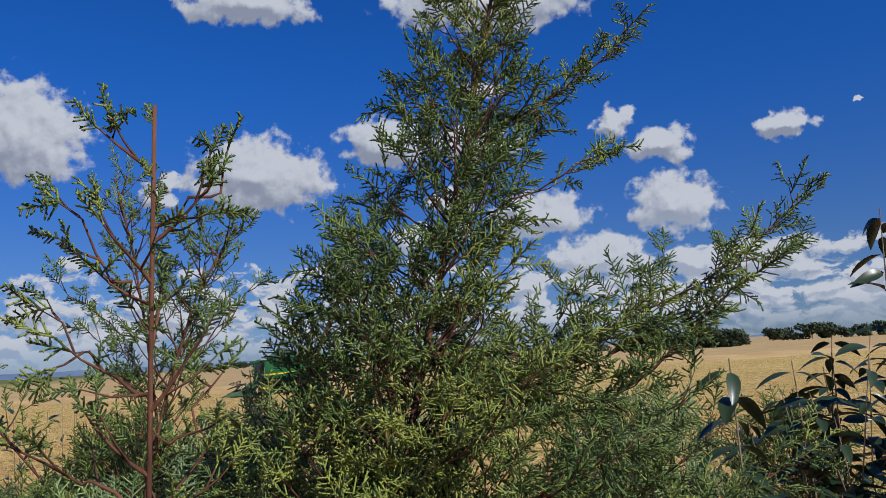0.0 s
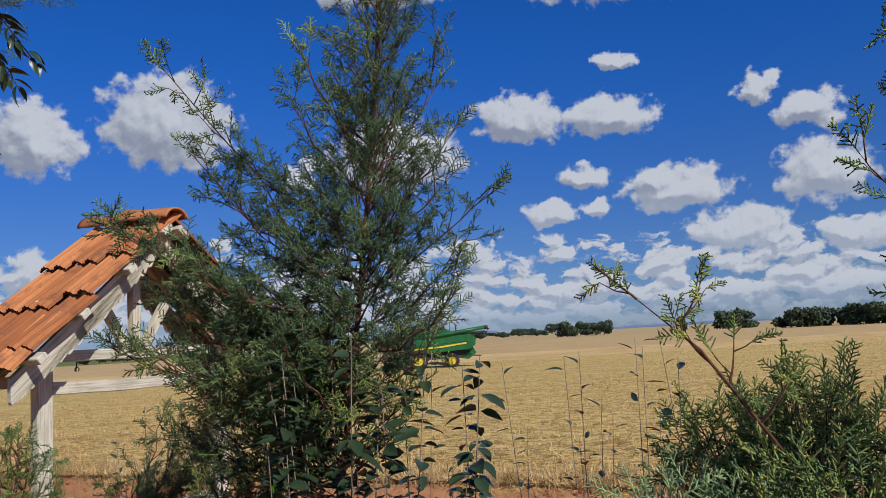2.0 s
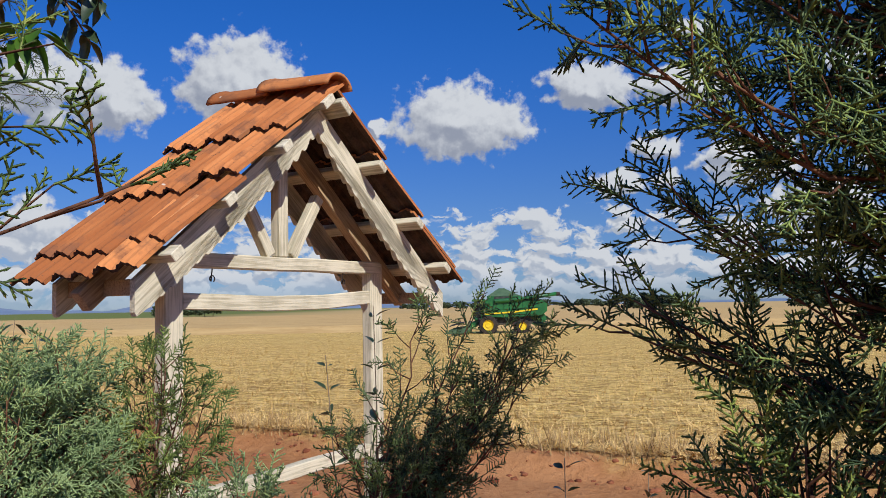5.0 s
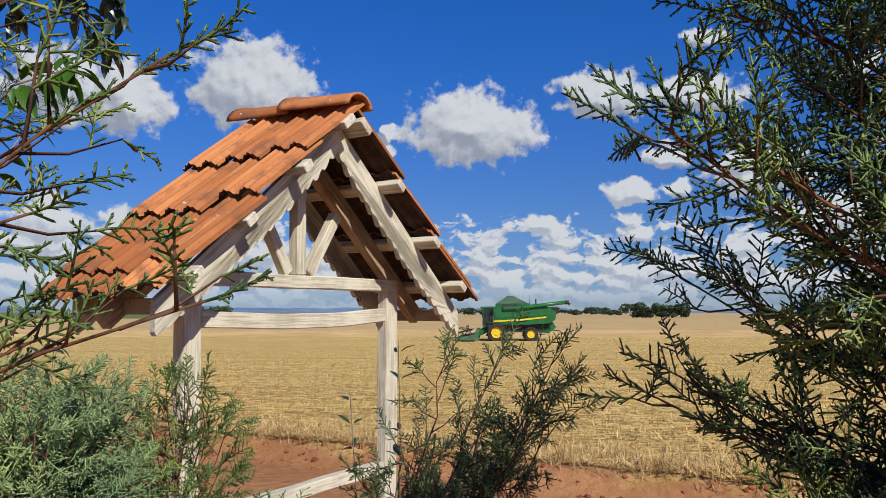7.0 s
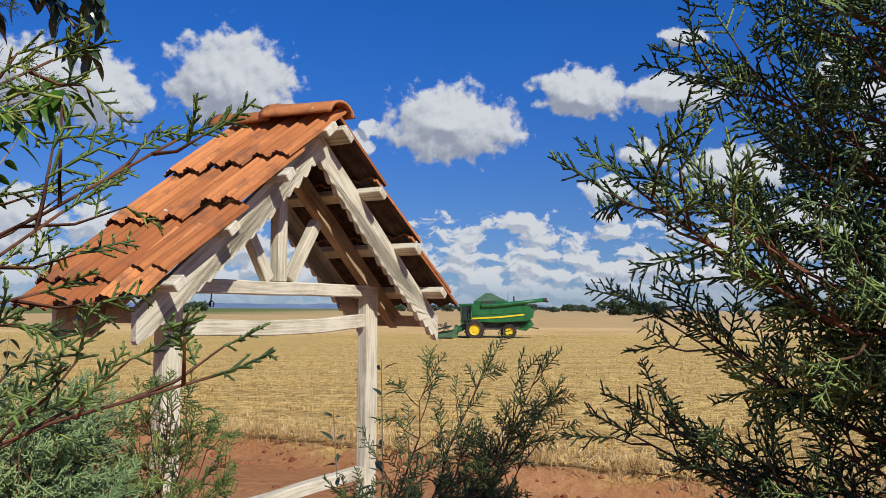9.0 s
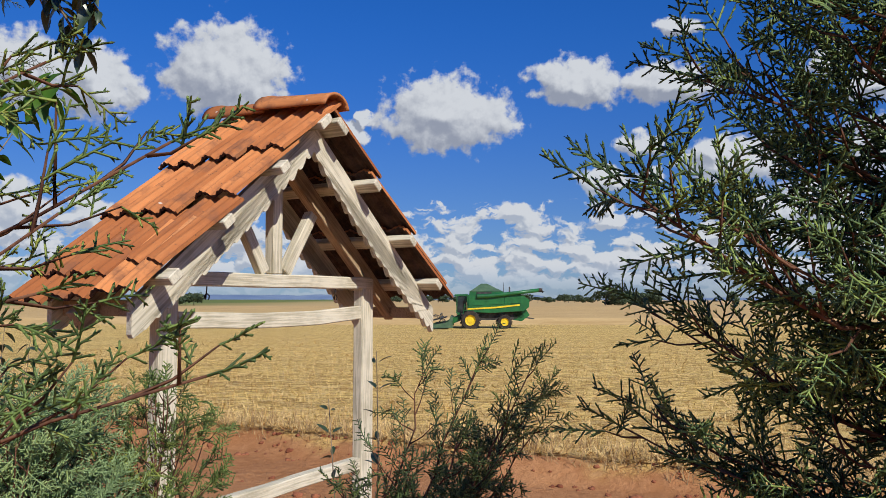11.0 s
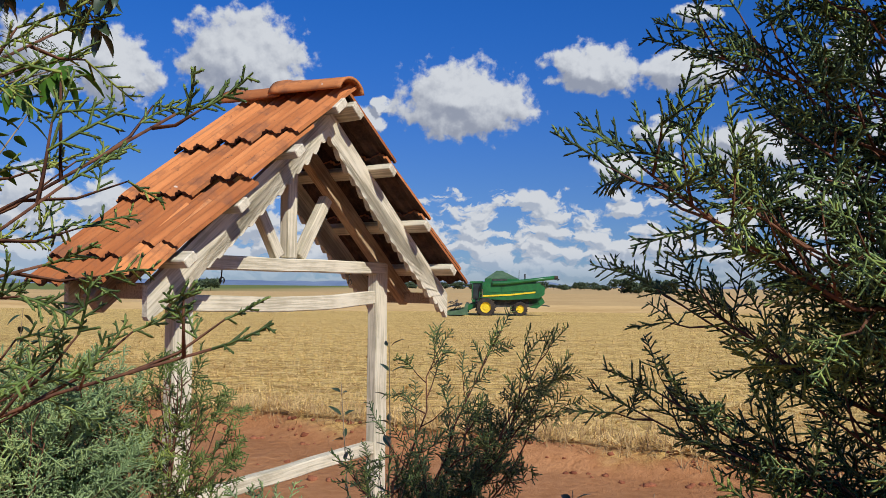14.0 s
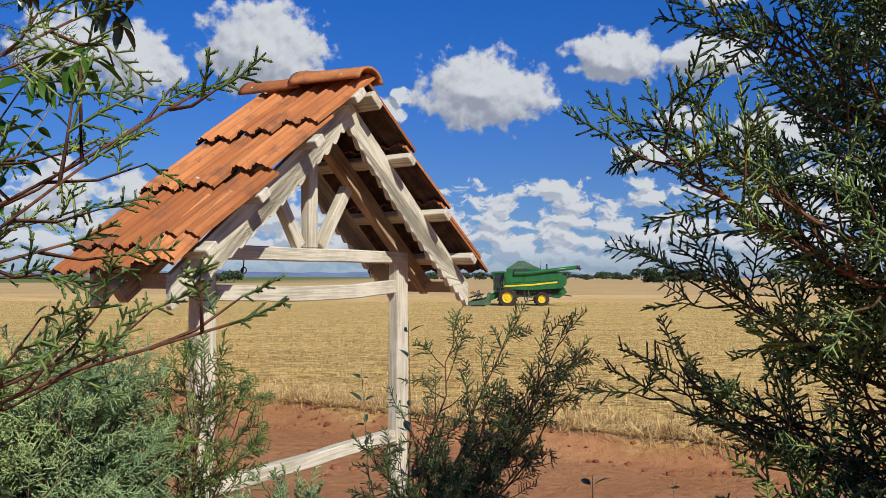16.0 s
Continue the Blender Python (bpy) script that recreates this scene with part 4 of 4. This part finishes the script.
def build_junipers():
    juniper((1.62, -0.93), 2.66, 3, "dense upright green juniper with long arching side limbs", count=84, reach=0.52, mat=JUNIPER, shape=1.5, low=0.50, fill=0.030, gap=0.040, lean=(0.60, 0), size=0.8, thick=1.05, top=0.2, radius=0.011,
            arms=[(1.80, (2.832, -0.95, 2.068), 0.028), (1.72, (2.738, -1.0, 1.956), 0.028), (2.18, (2.477, -0.9, 2.38), 0.03), (1.5, (2.447, -1.1, 1.723), 0.03), (1.66, (2.573, -1.0, 1.864), 0.028), (1.62, (1.838, -0.9, 1.873), 0.03), (1.75, (1.917, -0.9, 1.973), 0.03),
                  (2.02, (2.34, -0.99, 2.133), 0.03), (2.12, (2.33, -0.87, 2.251), 0.03), (1.45, (2.65, -0.9, 1.66), 0.035), (1.4, (2.80, -0.95, 1.60), 0.035), (1.55, (2.25, -1.25, 1.66), 0.03), (1.6, (2.1, -1.28, 1.78), 0.03), (1.68, (2.4, -0.75, 1.93), 0.03)])
    juniper((1.49, -1.23), 2.06, 5, "young slender juniper with an open reddish leader", count=10, reach=0.07, low=0.72, radius=0.0040, gap=0.04, shape=0.6, size=0.42, mat=JUNIPER, lean=(0.17, -0.24), top=0.10,
            arms=[(1.93, (1.718, -1.476, 2.007), 0.03), (1.78, (1.53, -1.42, 1.87), 0.03), (1.86, (1.56, -1.46, 1.96), 0.03), (1.72, (1.71, -1.40, 1.80), 0.03), (1.68, (1.50, -1.38, 1.74), 0.03), (1.62, (1.70, -1.42, 1.71), 0.03)])
    juniper((1.734, -0.30), 2.20, 8, "thin young juniper sapling above the hedge", count=24, reach=0.12, low=0.68, radius=0.006, gap=0.038, shape=0.7, size=0.6, lean=(0.384, 0), bend=4, top=0.12, droop=0.01)
    juniper((1.603, -0.26), 2.28, 9, "thin young juniper sapling with a nodding tip", count=24, reach=0.12, low=0.66, radius=0.006, gap=0.038, shape=0.7, size=0.6, lean=(-0.131, 0), bend=4, top=0.10, droop=0.02,
            arms=[(1.86, (1.35, -0.28, 2.01), 0.04), (1.80, (1.72, -0.28, 1.98), 0.04)])
    juniper((1.48, -0.52), 2.15, 12, "thin young juniper sapling with a nodding tip", count=24, reach=0.12, low=0.66, radius=0.006, gap=0.038, shape=0.7, size=0.6, lean=(0.268, -0.02), bend=4, top=0.10, droop=0.06,
            arms=[(1.78, (1.79, -0.42, 1.985), 0.04), (1.72, (1.46, -0.5, 1.90), 0.04)])
    juniper((1.557, -0.10), 1.90, 14, "bare arching juniper shoot with a nodding tip", count=7, reach=0.08, low=0.78, radius=0.005, gap=0.05, shape=0.6, size=0.55, lean=(-0.54, -0.04), bend=4, top=0.06, droop=0.03)
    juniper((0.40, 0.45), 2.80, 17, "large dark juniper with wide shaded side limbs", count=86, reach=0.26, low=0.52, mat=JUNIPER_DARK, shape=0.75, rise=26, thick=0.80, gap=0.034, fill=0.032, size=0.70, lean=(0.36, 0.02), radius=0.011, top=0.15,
            arms=[(2.02, (0.240, 0.35, 2.39), 0.022), (1.82, (0.15, 0.32, 2.03), 0.022), (1.85, (0.12, 0.43, 2.05), 0.022), (1.68, (0.115, 0.41, 1.792), 0.018), (1.66, (0.19, 0.44, 1.78), 0.020), (1.74, (0.24, 0.50, 1.91), 0.022), (1.78, (0.20, 0.50, 1.90), 0.022), (1.80, (0.27, 0.42, 1.95), 0.022),
                  (1.58, (0.235, 0.60, 1.684), 0.034), (1.50, (0.19, 0.70, 1.575), 0.034), (1.52, (0.20, 0.65, 1.60), 0.034), (1.46, (0.25, 0.60, 1.555), 0.034), (1.62, (0.24, 0.759, 1.695), 0.034),
                  (1.62, (0.30, 0.56, 1.72), 0.026), (1.70, (0.33, 0.52, 1.84), 0.024), (1.84, (0.30, 0.55, 1.97), 0.024),
                  (1.52, (0.32, 0.55, 1.60), 0.020), (1.58, (0.34, 0.50, 1.66), 0.020), (1.66, (0.30, 0.48, 1.76), 0.020), (1.72, (0.34, 0.60, 1.80), 0.020), (1.76, (0.32, 0.45, 1.86), 0.020), (1.48, (0.33, 0.62, 1.55), 0.022), (1.80, (0.36, 0.55, 1.92), 0.022), (1.60, (0.38, 0.40, 1.70), 0.022),
                  (1.56, (0.28, 0.62, 1.66), 0.022), (1.64, (0.27, 0.50, 1.72), 0.022), (1.70, (0.26, 0.46, 1.83), 0.020), (1.44, (0.36, 0.52, 1.50), 0.024), (1.68, (0.42, 0.62, 1.76), 0.022), (1.54, (0.42, 0.50, 1.62), 0.022), (1.9, (0.38, 0.5, 2.02), 0.024), (1.95, (0.34, 0.42, 2.10), 0.024), (2.0, (0.45, 0.5, 2.2), 0.024),
                  (1.88, (0.98, 0.405, 2.09), 0.028), (1.74, (0.88, 0.22, 1.91), 0.028), (2.20, (0.89, 0.45, 2.47), 0.028), (2.12, (0.87, 0.5, 2.36), 0.028), (2.18, (0.53, 0.42, 2.45), 0.028), (1.92, (0.42, 0.40, 2.16), 0.022), (2.0, (0.90, 0.42, 2.24), 0.024), (1.95, (0.88, 0.36, 2.12), 0.024), (2.1, (0.52, 0.38, 2.32), 0.024), (2.05, (0.84, 0.50, 2.26), 0.024), (1.80, (0.92, 0.38, 2.0), 0.024), (1.9, (0.3, 0.38, 2.2), 0.022), (1.66, (0.86, 0.40, 1.85), 0.028), (1.62, (0.50, 0.26, 1.78), 0.028)])
    juniper((0.37, 0.58), 1.45, 18, "low juniper with bright green shoots", count=26, reach=0.22, low=0.78, mat=JUNIPER, shape=0.4, rise=40, size=0.6, gap=0.045, fill=0.045)
    juniper((-0.82, 1.50), 1.36, 21, "feathery grey-green juniper bush beside the post", count=64, reach=0.48, low=0.58, mat=JUNIPER_GREY, shape=0.35, gap=0.034, fill=0.036, rise=22, size=0.9)
    juniper((-0.60, 1.75), 1.40, 22, "low spreading juniper with fine green sprays", count=24, reach=0.38, low=0.5, mat=JUNIPER, shape=0.45, gap=0.04, rise=40, size=0.8)
    juniper((-0.82, 0.50), 2.3, 25, "juniper with thin limbs reaching across the path", count=8, reach=0.20, low=0.62, mat=JUNIPER, kinds=THIN, size=0.5, gap=0.040, radius=0.0042, thick=0.8,
            arms=[(1.64, (-0.075, 0.30, 1.662), 0.035), (1.76, (-0.10, 0.30, 1.80), 0.035), (1.72, (-0.16, 0.28, 1.755), 0.04), (1.68, (-0.18, 0.30, 1.71), 0.04), (1.60, (-0.19, 0.33, 1.64), 0.04), (1.82, (-0.20, 0.35, 1.86), 0.04), (1.58, (-0.25, 0.30, 1.61), 0.04), (1.70, (-0.26, 0.40, 1.78), 0.04)])
    juniper((-0.12, 1.30), 1.34, 31, "dark twiggy juniper leaning beside the post", count=10, reach=0.20, low=0.75, mat=JUNIPER_DARK, shape=0.5, size=0.62, lean=(0.08, 0.0), gap=0.034, fill=0.034, rise=40, thick=0.8,
            arms=[(1.22, (0.232, 1.30, 1.602), 0.022), (1.20, (0.251, 1.30, 1.50), 0.024), (1.24, (0.14, 1.365, 1.614), 0.022), (1.26, (0.035, 1.40, 1.595), 0.022), (1.22, (0.19, 1.26, 1.55), 0.022), (1.18, (0.20, 1.34, 1.45), 0.024), (1.16, (0.14, 1.28, 1.40), 0.026), (1.2, (0.09, 1.25, 1.48), 0.024), (1.22, (0.26, 1.32, 1.56), 0.024)])
    juniper((-4.2, 6.2), 7.0, 41, "tall dark conifer with drooping limbs behind the shelter", count=6, reach=0.9, low=0.55, mat=JUNIPER_DARK, radius=0.10, gap=0.2, fill=0.12, size=2.8, name="conifer", group="",
            limbs=[(4.5, -33, 2.7, -4), (4.9, -28, 2.6, -6), (4.2, -42, 2.3, -2), (3.6, 45, 1.1, -6), (3.4, 30, 1.2, -2), (3.9, 40, 1.2, -4), (5.2, -38, 2.6, -8)])
    juniper((-0.27, 1.22), 1.24, 33, "low grey-green juniper shoots", count=30, reach=0.26, low=0.5, mat=JUNIPER_GREY, shape=0.4, size=0.75, rise=45, gap=0.04, fill=0.04)
    hedge = [(2.62, -0.55, 1.54), (2.35, -1.15, 1.42), (1.95, -0.95, 1.50), (1.55, -0.85, 1.44), (1.25, -0.35, 1.45), (1.48, 0.10, 1.52), (1.75, -0.45, 1.56), (1.44, 0.32, 1.48), (2.1, -1.55, 1.24), (1.6, -1.35, 1.28), (3.1, -0.4, 1.50), (2.65, -0.3, 1.50), (1.16, -0.12, 1.38), (1.50, -0.28, 1.46), (1.80, -0.12, 1.50), (2.05, -0.42, 1.52), (1.32, -0.60, 1.40)]
    for k, (x, y, h) in enumerate(hedge):
        juniper((x, y), h, 50 + k, "bushy clipped juniper in a low mixed hedge", count=30, fill=0.050, reach=0.36, low=0.72, mat=JUNIPER if k % 3 else JUNIPER_GREY, shape=0.35, rise=38, gap=0.045, size=0.85, group="hedge")


build_junipers()


# ---- broad-leaved shrubs and trees ----
def leaf_mesh(length, width, mat, droop=0.25, fold=0.25):
    """A pointed oval leaf along +x, folded at its midrib and bent, with thickness."""
    n = 6
    verts, faces = [], []
    for side_z in (0.0, -0.0006):
        for i in range(n):
            t = i / (n - 1)
            w = width / 2 * (math.sin(math.pi * t ** 0.85)) ** 0.75 if 0 < t < 1 else 0.0006
            z = -droop * length * t * t
            for s in (-1, -0.5, 0, 0.5, 1):
                verts.append((length * t, s * w, z + abs(s) * w * fold + side_z + 0.04 * w * math.sin(9 * t + s)))
    for i in range(n - 1):
        for s in range(4):
            a = i * 5 + s
            faces.append((a, a + 5, a + 6, a + 1))
            b = a + n * 5
            faces.append((b, b + 1, b + 6, b + 5))
    return mesh_from("leaf", verts, faces, mat, True)


def leafy(name, base, label, category, stems, leaves, seed, spacing, start=0.2, radius=0.006, hang=0.0, group="", bark=None, tuft=2):
    """A shrub or tree: stems given as paths, leaves in alternation along them, each leaf an object."""
    rng = np.random.default_rng(seed)
    plant = thing(name, pose(base[0], base[1], height(*base)), label, category, group)
    for k, path in enumerate(stems):
        path = [Vector(p) for p in path]
        total = sum((b - a).length for a, b in zip(path, path[1:]))
        v, t = tube(path, [radius * (1 - 0.8 * i / (len(path) - 1)) for i in range(len(path))], 6)
        stem = part("stem", mesh_arrays("stem", np.array([tuple(p) for p in v]), np.array(t), bark or STEM), plant)
        n = int(total * (1 - start) / spacing)
        for i in range(n):
            w = start + (1 - start) * (i + 0.5) / n
            p, d = along(path, w)
            for j in range(tuft):
                a = i * 2.4 + j * math.pi + rng.normal(0, 0.9)
                side = d.orthogonal().normalized()
                side.rotate(Matrix.Rotation(a, 3, d))
                way = (side + d * rng.uniform(0.2, 0.8) - Vector((0, 0, hang * rng.uniform(0.5, 1.3)))).normalized()
                up = (Vector((0, 0, 1)) + Vector(rng.normal(0, 0.35, 3))).normalized()
                y = up.cross(way).normalized()
                m = Matrix((way, y, way.cross(y))).transposed().to_4x4()
                m.translation = p + way * 0.006
                m = m @ Matrix.Scale(rng.uniform(0.6, 1.15), 4)
                part("leaf", leaves[rng.integers(len(leaves))], stem, m)
    return plant


def bent(rng, a, b, n=6, wob=0.02):
    a, b = Vector(a), Vector(b)
    return [a.lerp(b, i / n) + Vector(rng.normal(0, wob if 0 < i < n else 0, 3)) for i in range(n + 1)]


def build_leafy():
    rng = np.random.default_rng(77)
    oval = [leaf_mesh(0.046, 0.025, LEAF, 0.2), leaf_mesh(0.038, 0.022, LEAF, 0.4), leaf_mesh(0.054, 0.030, LEAF, 0.3)]
    small = [leaf_mesh(0.038, 0.015, LEAF, 0.2), leaf_mesh(0.032, 0.013, LEAF, 0.3)]
    long = [leaf_mesh(0.085, 0.030, LEAF, 0.35), leaf_mesh(0.070, 0.026, LEAF, 0.5)]
    fresh = [leaf_mesh(0.11, 0.044, LEAF_BRIGHT, 0.4), leaf_mesh(0.09, 0.04, LEAF_BRIGHT, 0.3)]
    big = [leaf_mesh(0.15, 0.062, LEAF, 0.35, 0.3), leaf_mesh(0.13, 0.055, LEAF, 0.5, 0.3)]
    # glossy shrub at the foot of the large juniper
    stems = []
    for k in range(32):
        x, y = rng.uniform(-0.17, 0.24), rng.uniform(-0.09, 0.08)
        stems.append(bent(rng, (x * 0.5, y * 0.5, 0), (x * 1.1, y * 1.3, rng.uniform(1.36, 1.80)), 6, 0.02))
    leafy("glossy_shrub", (0.66, 0.30), "dark glossy oval-leaved shrub growing through the juniper", "shrub", stems, oval, 5, 0.028, 0.70, 0.004, 0.5)
    # bare upright shoots with small leaves
    stems = []
    for k in range(14):
        x, y = rng.uniform(-0.05, 0.42), rng.uniform(-0.12, 0.2)
        stems.append(bent(rng, (x, y, 0), (x + rng.normal(0, 0.06), y + rng.normal(0, 0.05), rng.uniform(1.45, 1.82)), 6, 0.012))
    leafy("bare_shoots", (0.86, 0.34), "thin upright shoots with few small leaves", "shrub", stems, small, 6, 0.05, 0.72, 0.0030, 0.1, tuft=1)
    stems = [bent(rng, (x, y, 0.3), (x + rng.normal(0, 0.03), y + rng.normal(0, 0.03), z), 6, 0.012) for x, y, z in ((0, 0, 1.84), (0.04, 0.02, 1.70), (-0.05, -0.02, 1.62), (0.09, 0.0, 1.78))]
    leafy("fresh_shoots", (0.52, 0.37), "young shoots with bright green leaf rosettes", "shrub", stems, [leaf_mesh(0.034, 0.013, LEAF_BRIGHT, 0.2)], 12, 0.05, 0.78, 0.0035, -0.3)
    # privet shoots beside the post
    stems = [bent(rng, (0, 0, 0.4), (-0.05, 0.02, 1.50), 6, 0.015), bent(rng, (0.02, 0, 0.4), (0.05, 0.0, 1.60), 6, 0.015), bent(rng, (0.35, -0.05, 0.3), (0.42, -0.08, 1.30), 6, 0.015),
             bent(rng, (0.45, -0.05, 0.3), (0.60, -0.02, 1.28), 6, 0.015), bent(rng, (0.3, -0.05, 0.3), (0.30, -0.1, 1.22), 6, 0.015)]
    leafy("privet_shoots", (-0.12, 1.55), "young privet shoots with pointed green leaves", "shrub", stems, small, 8, 0.045, 0.68, 0.004, -0.2)
    # long-leaved shrub at the hedge's end
    stems = []
    for k in range(30):
        x, y = rng.normal(0.02, 0.15), rng.normal(0, 0.15)
        stems.append(bent(rng, (x * 0.3, y * 0.3, 0), (x, y, rng.uniform(1.56, 1.84)), 6, 0.03))
    stems.append(bent(rng, (0.05, 0.0, 0.5), (0.12, 0.02, 2.06), 6, 0.03))
    leafy("long_leaved_shrub", (2.96, -0.84), "dark long-leaved shrub at the hedge", "shrub", stems, long, 9, 0.04, 0.74, 0.006, 0.6)
    # tree whose boughs hang in beside the roof
    stems = [[(0, 0, 0), (0.05, 0, 1.5), (0.1, 0.1, 3.0), (0.2, 0.1, 4.6)]]
    for k in range(26):
        tip = (1.0 + rng.uniform(-0.6, 0.22), rng.uniform(-0.5, 0.7), rng.uniform(2.95, 3.9))
        stems.append([Vector((0.1, 0.05, 3.2)), Vector((0.4, tip[1] * 0.4, 3.8)), Vector((0.8 * tip[0], 0.8 * tip[1], tip[2] + 0.35)), Vector(tip)])
    leafy("overhanging_tree", (-2.65, 3.85), "broad-leaved tree with hanging dark green leaves", "tree", stems, big, 10, 0.065, 0.42, 0.022, 0.3)
    stems = [[(0, 0, 0), (0.0, 0, 1.2), (0.12, 0.0, 1.80), (0.30, -0.03, 2.04), (0.42, -0.05, 2.07)], [(0.0, 0, 1.3), (0.1, 0.1, 1.75), (0.28, 0.1, 2.02)], [(0.0, 0, 1.4), (0.05, -0.1, 1.8), (0.22, -0.1, 1.98)], [(0.02, 0, 1.2), (0.12, -0.05, 1.5), (0.18, -0.1, 1.66)]]
    leafy("fresh_sapling", (-1.02, 1.28), "sapling with bright fresh green leaves", "shrub", stems, [leaf_mesh(0.068, 0.026, LEAF_BRIGHT, 0.4), leaf_mesh(0.056, 0.022, LEAF_BRIGHT, 0.3)], 11, 0.045, 0.60, 0.005, 0.7)
    stems = [bent(rng, (0, 0, 0), (rng.uniform(-0.35, 0.3), rng.uniform(-0.2, 0.2), rng.uniform(1.2, 1.6)), 6, 0.03) for k in range(9)]
    leafy("dark_shrub", (-2.0, 3.95), "dark broad-leaved shrub behind the shelter's eave", "shrub", stems, long, 13, 0.06, 0.5, 0.006, 0.6)


build_leafy()


# ---- far trees and hills ----
def far_tree(az, dist, tall, wide, seed, label, name="field_tree"):
    rng = np.random.default_rng(seed)
    a = radians(az)
    x, y = dist * math.sin(a), dist * math.cos(a)
    tree = thing(name, pose(x, y, height(x, y)), label, "tree", "far trees")
    v, t = tube([(0, 0, -0.2), (0.1, 0, tall * 0.3), (0, 0.1, tall * 0.7)], [tall * 0.03, tall * 0.022, tall * 0.01], 6)
    part("trunk", mesh_arrays("trunk", np.array([tuple(p) for p in v]), np.array(t), STEM), tree)
    blobs = 7
    pts = []
    for k in range(blobs):
        c = np.array([rng.uniform(-0.34, 0.34) * wide, rng.uniform(-0.34, 0.34) * wide, tall * rng.uniform(0.22, 0.76)])
        q = rng.normal(0, 1, (80, 3))
        q /= np.linalg.norm(q, axis=1, keepdims=True)
        pts.append(c + q * rng.uniform(0.6, 1.0, (80, 1)) * np.array([wide * 0.24, wide * 0.24, tall * 0.20]))
    p0 = np.vstack(pts)
    d = rng.normal(0, 1, p0.shape)
    d /= np.linalg.norm(d, axis=1, keepdims=True)
    v, t = cones(p0, p0 + d * tall * 0.13, np.full(len(p0), tall * 0.06))
    part("crown", mesh_arrays("crown", v, t, FARTREE), tree)


def build_far():
    rng = np.random.default_rng(9)
    groups = [(-17.6, -14.0, 330, 7, 5.5, "round dark trees at the field's far corner"), (13.8, 17.4, 380, 8, 6.5, "dark grove on the field's horizon"), (24.6, 26.6, 300, 3, 7.0, "lone dark tree on the rise"),
              (28.5, 36.0, 200, 9, 5.5, "dark bushy trees in the field"), (37.0, 46.0, 320, 9, 7.0, "dark trees along a far field")]
    k = 0
    for a0, a1, dist, n, tall, label in groups:
        for i in range(n):
            k += 1
            h = tall * rng.uniform(0.75, 1.15)
            far_tree(a0 + (a1 - a0) * (i + rng.uniform(0.2, 0.8)) / n, dist * rng.uniform(0.95, 1.05), h, h * rng.uniform(1.1, 1.6), 300 + k, label)
    for i in range(26):
        k += 1
        h = rng.uniform(5, 8)
        far_tree(-1.5 + 15.0 * (i + rng.uniform(0, 0.9)) / 26, rng.uniform(640, 700), h, h * 1.7, 300 + k, "tree in a far dark belt of woodland")
    far_tree(22.2, 330, 6.0, 4.0, 400, "small lone tree on the skyline")
    # hills, with distance haze mixed into their blue colour
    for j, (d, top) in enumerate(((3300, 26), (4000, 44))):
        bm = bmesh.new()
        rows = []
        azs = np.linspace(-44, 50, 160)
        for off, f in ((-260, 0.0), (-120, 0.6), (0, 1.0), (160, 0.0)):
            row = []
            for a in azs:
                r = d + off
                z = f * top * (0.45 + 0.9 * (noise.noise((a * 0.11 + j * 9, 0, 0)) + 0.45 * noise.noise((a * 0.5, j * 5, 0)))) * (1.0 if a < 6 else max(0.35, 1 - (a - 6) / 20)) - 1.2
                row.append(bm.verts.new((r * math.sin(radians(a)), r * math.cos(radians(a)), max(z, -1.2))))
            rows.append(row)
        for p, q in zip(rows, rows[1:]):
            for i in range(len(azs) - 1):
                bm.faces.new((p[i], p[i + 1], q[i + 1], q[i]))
        tagged(new("backdrop_hills", mesh_bm("backdrop_hills", bm, HILL, True)), "low far hills tinted blue for haze", "hills", kind="structure")


build_far()
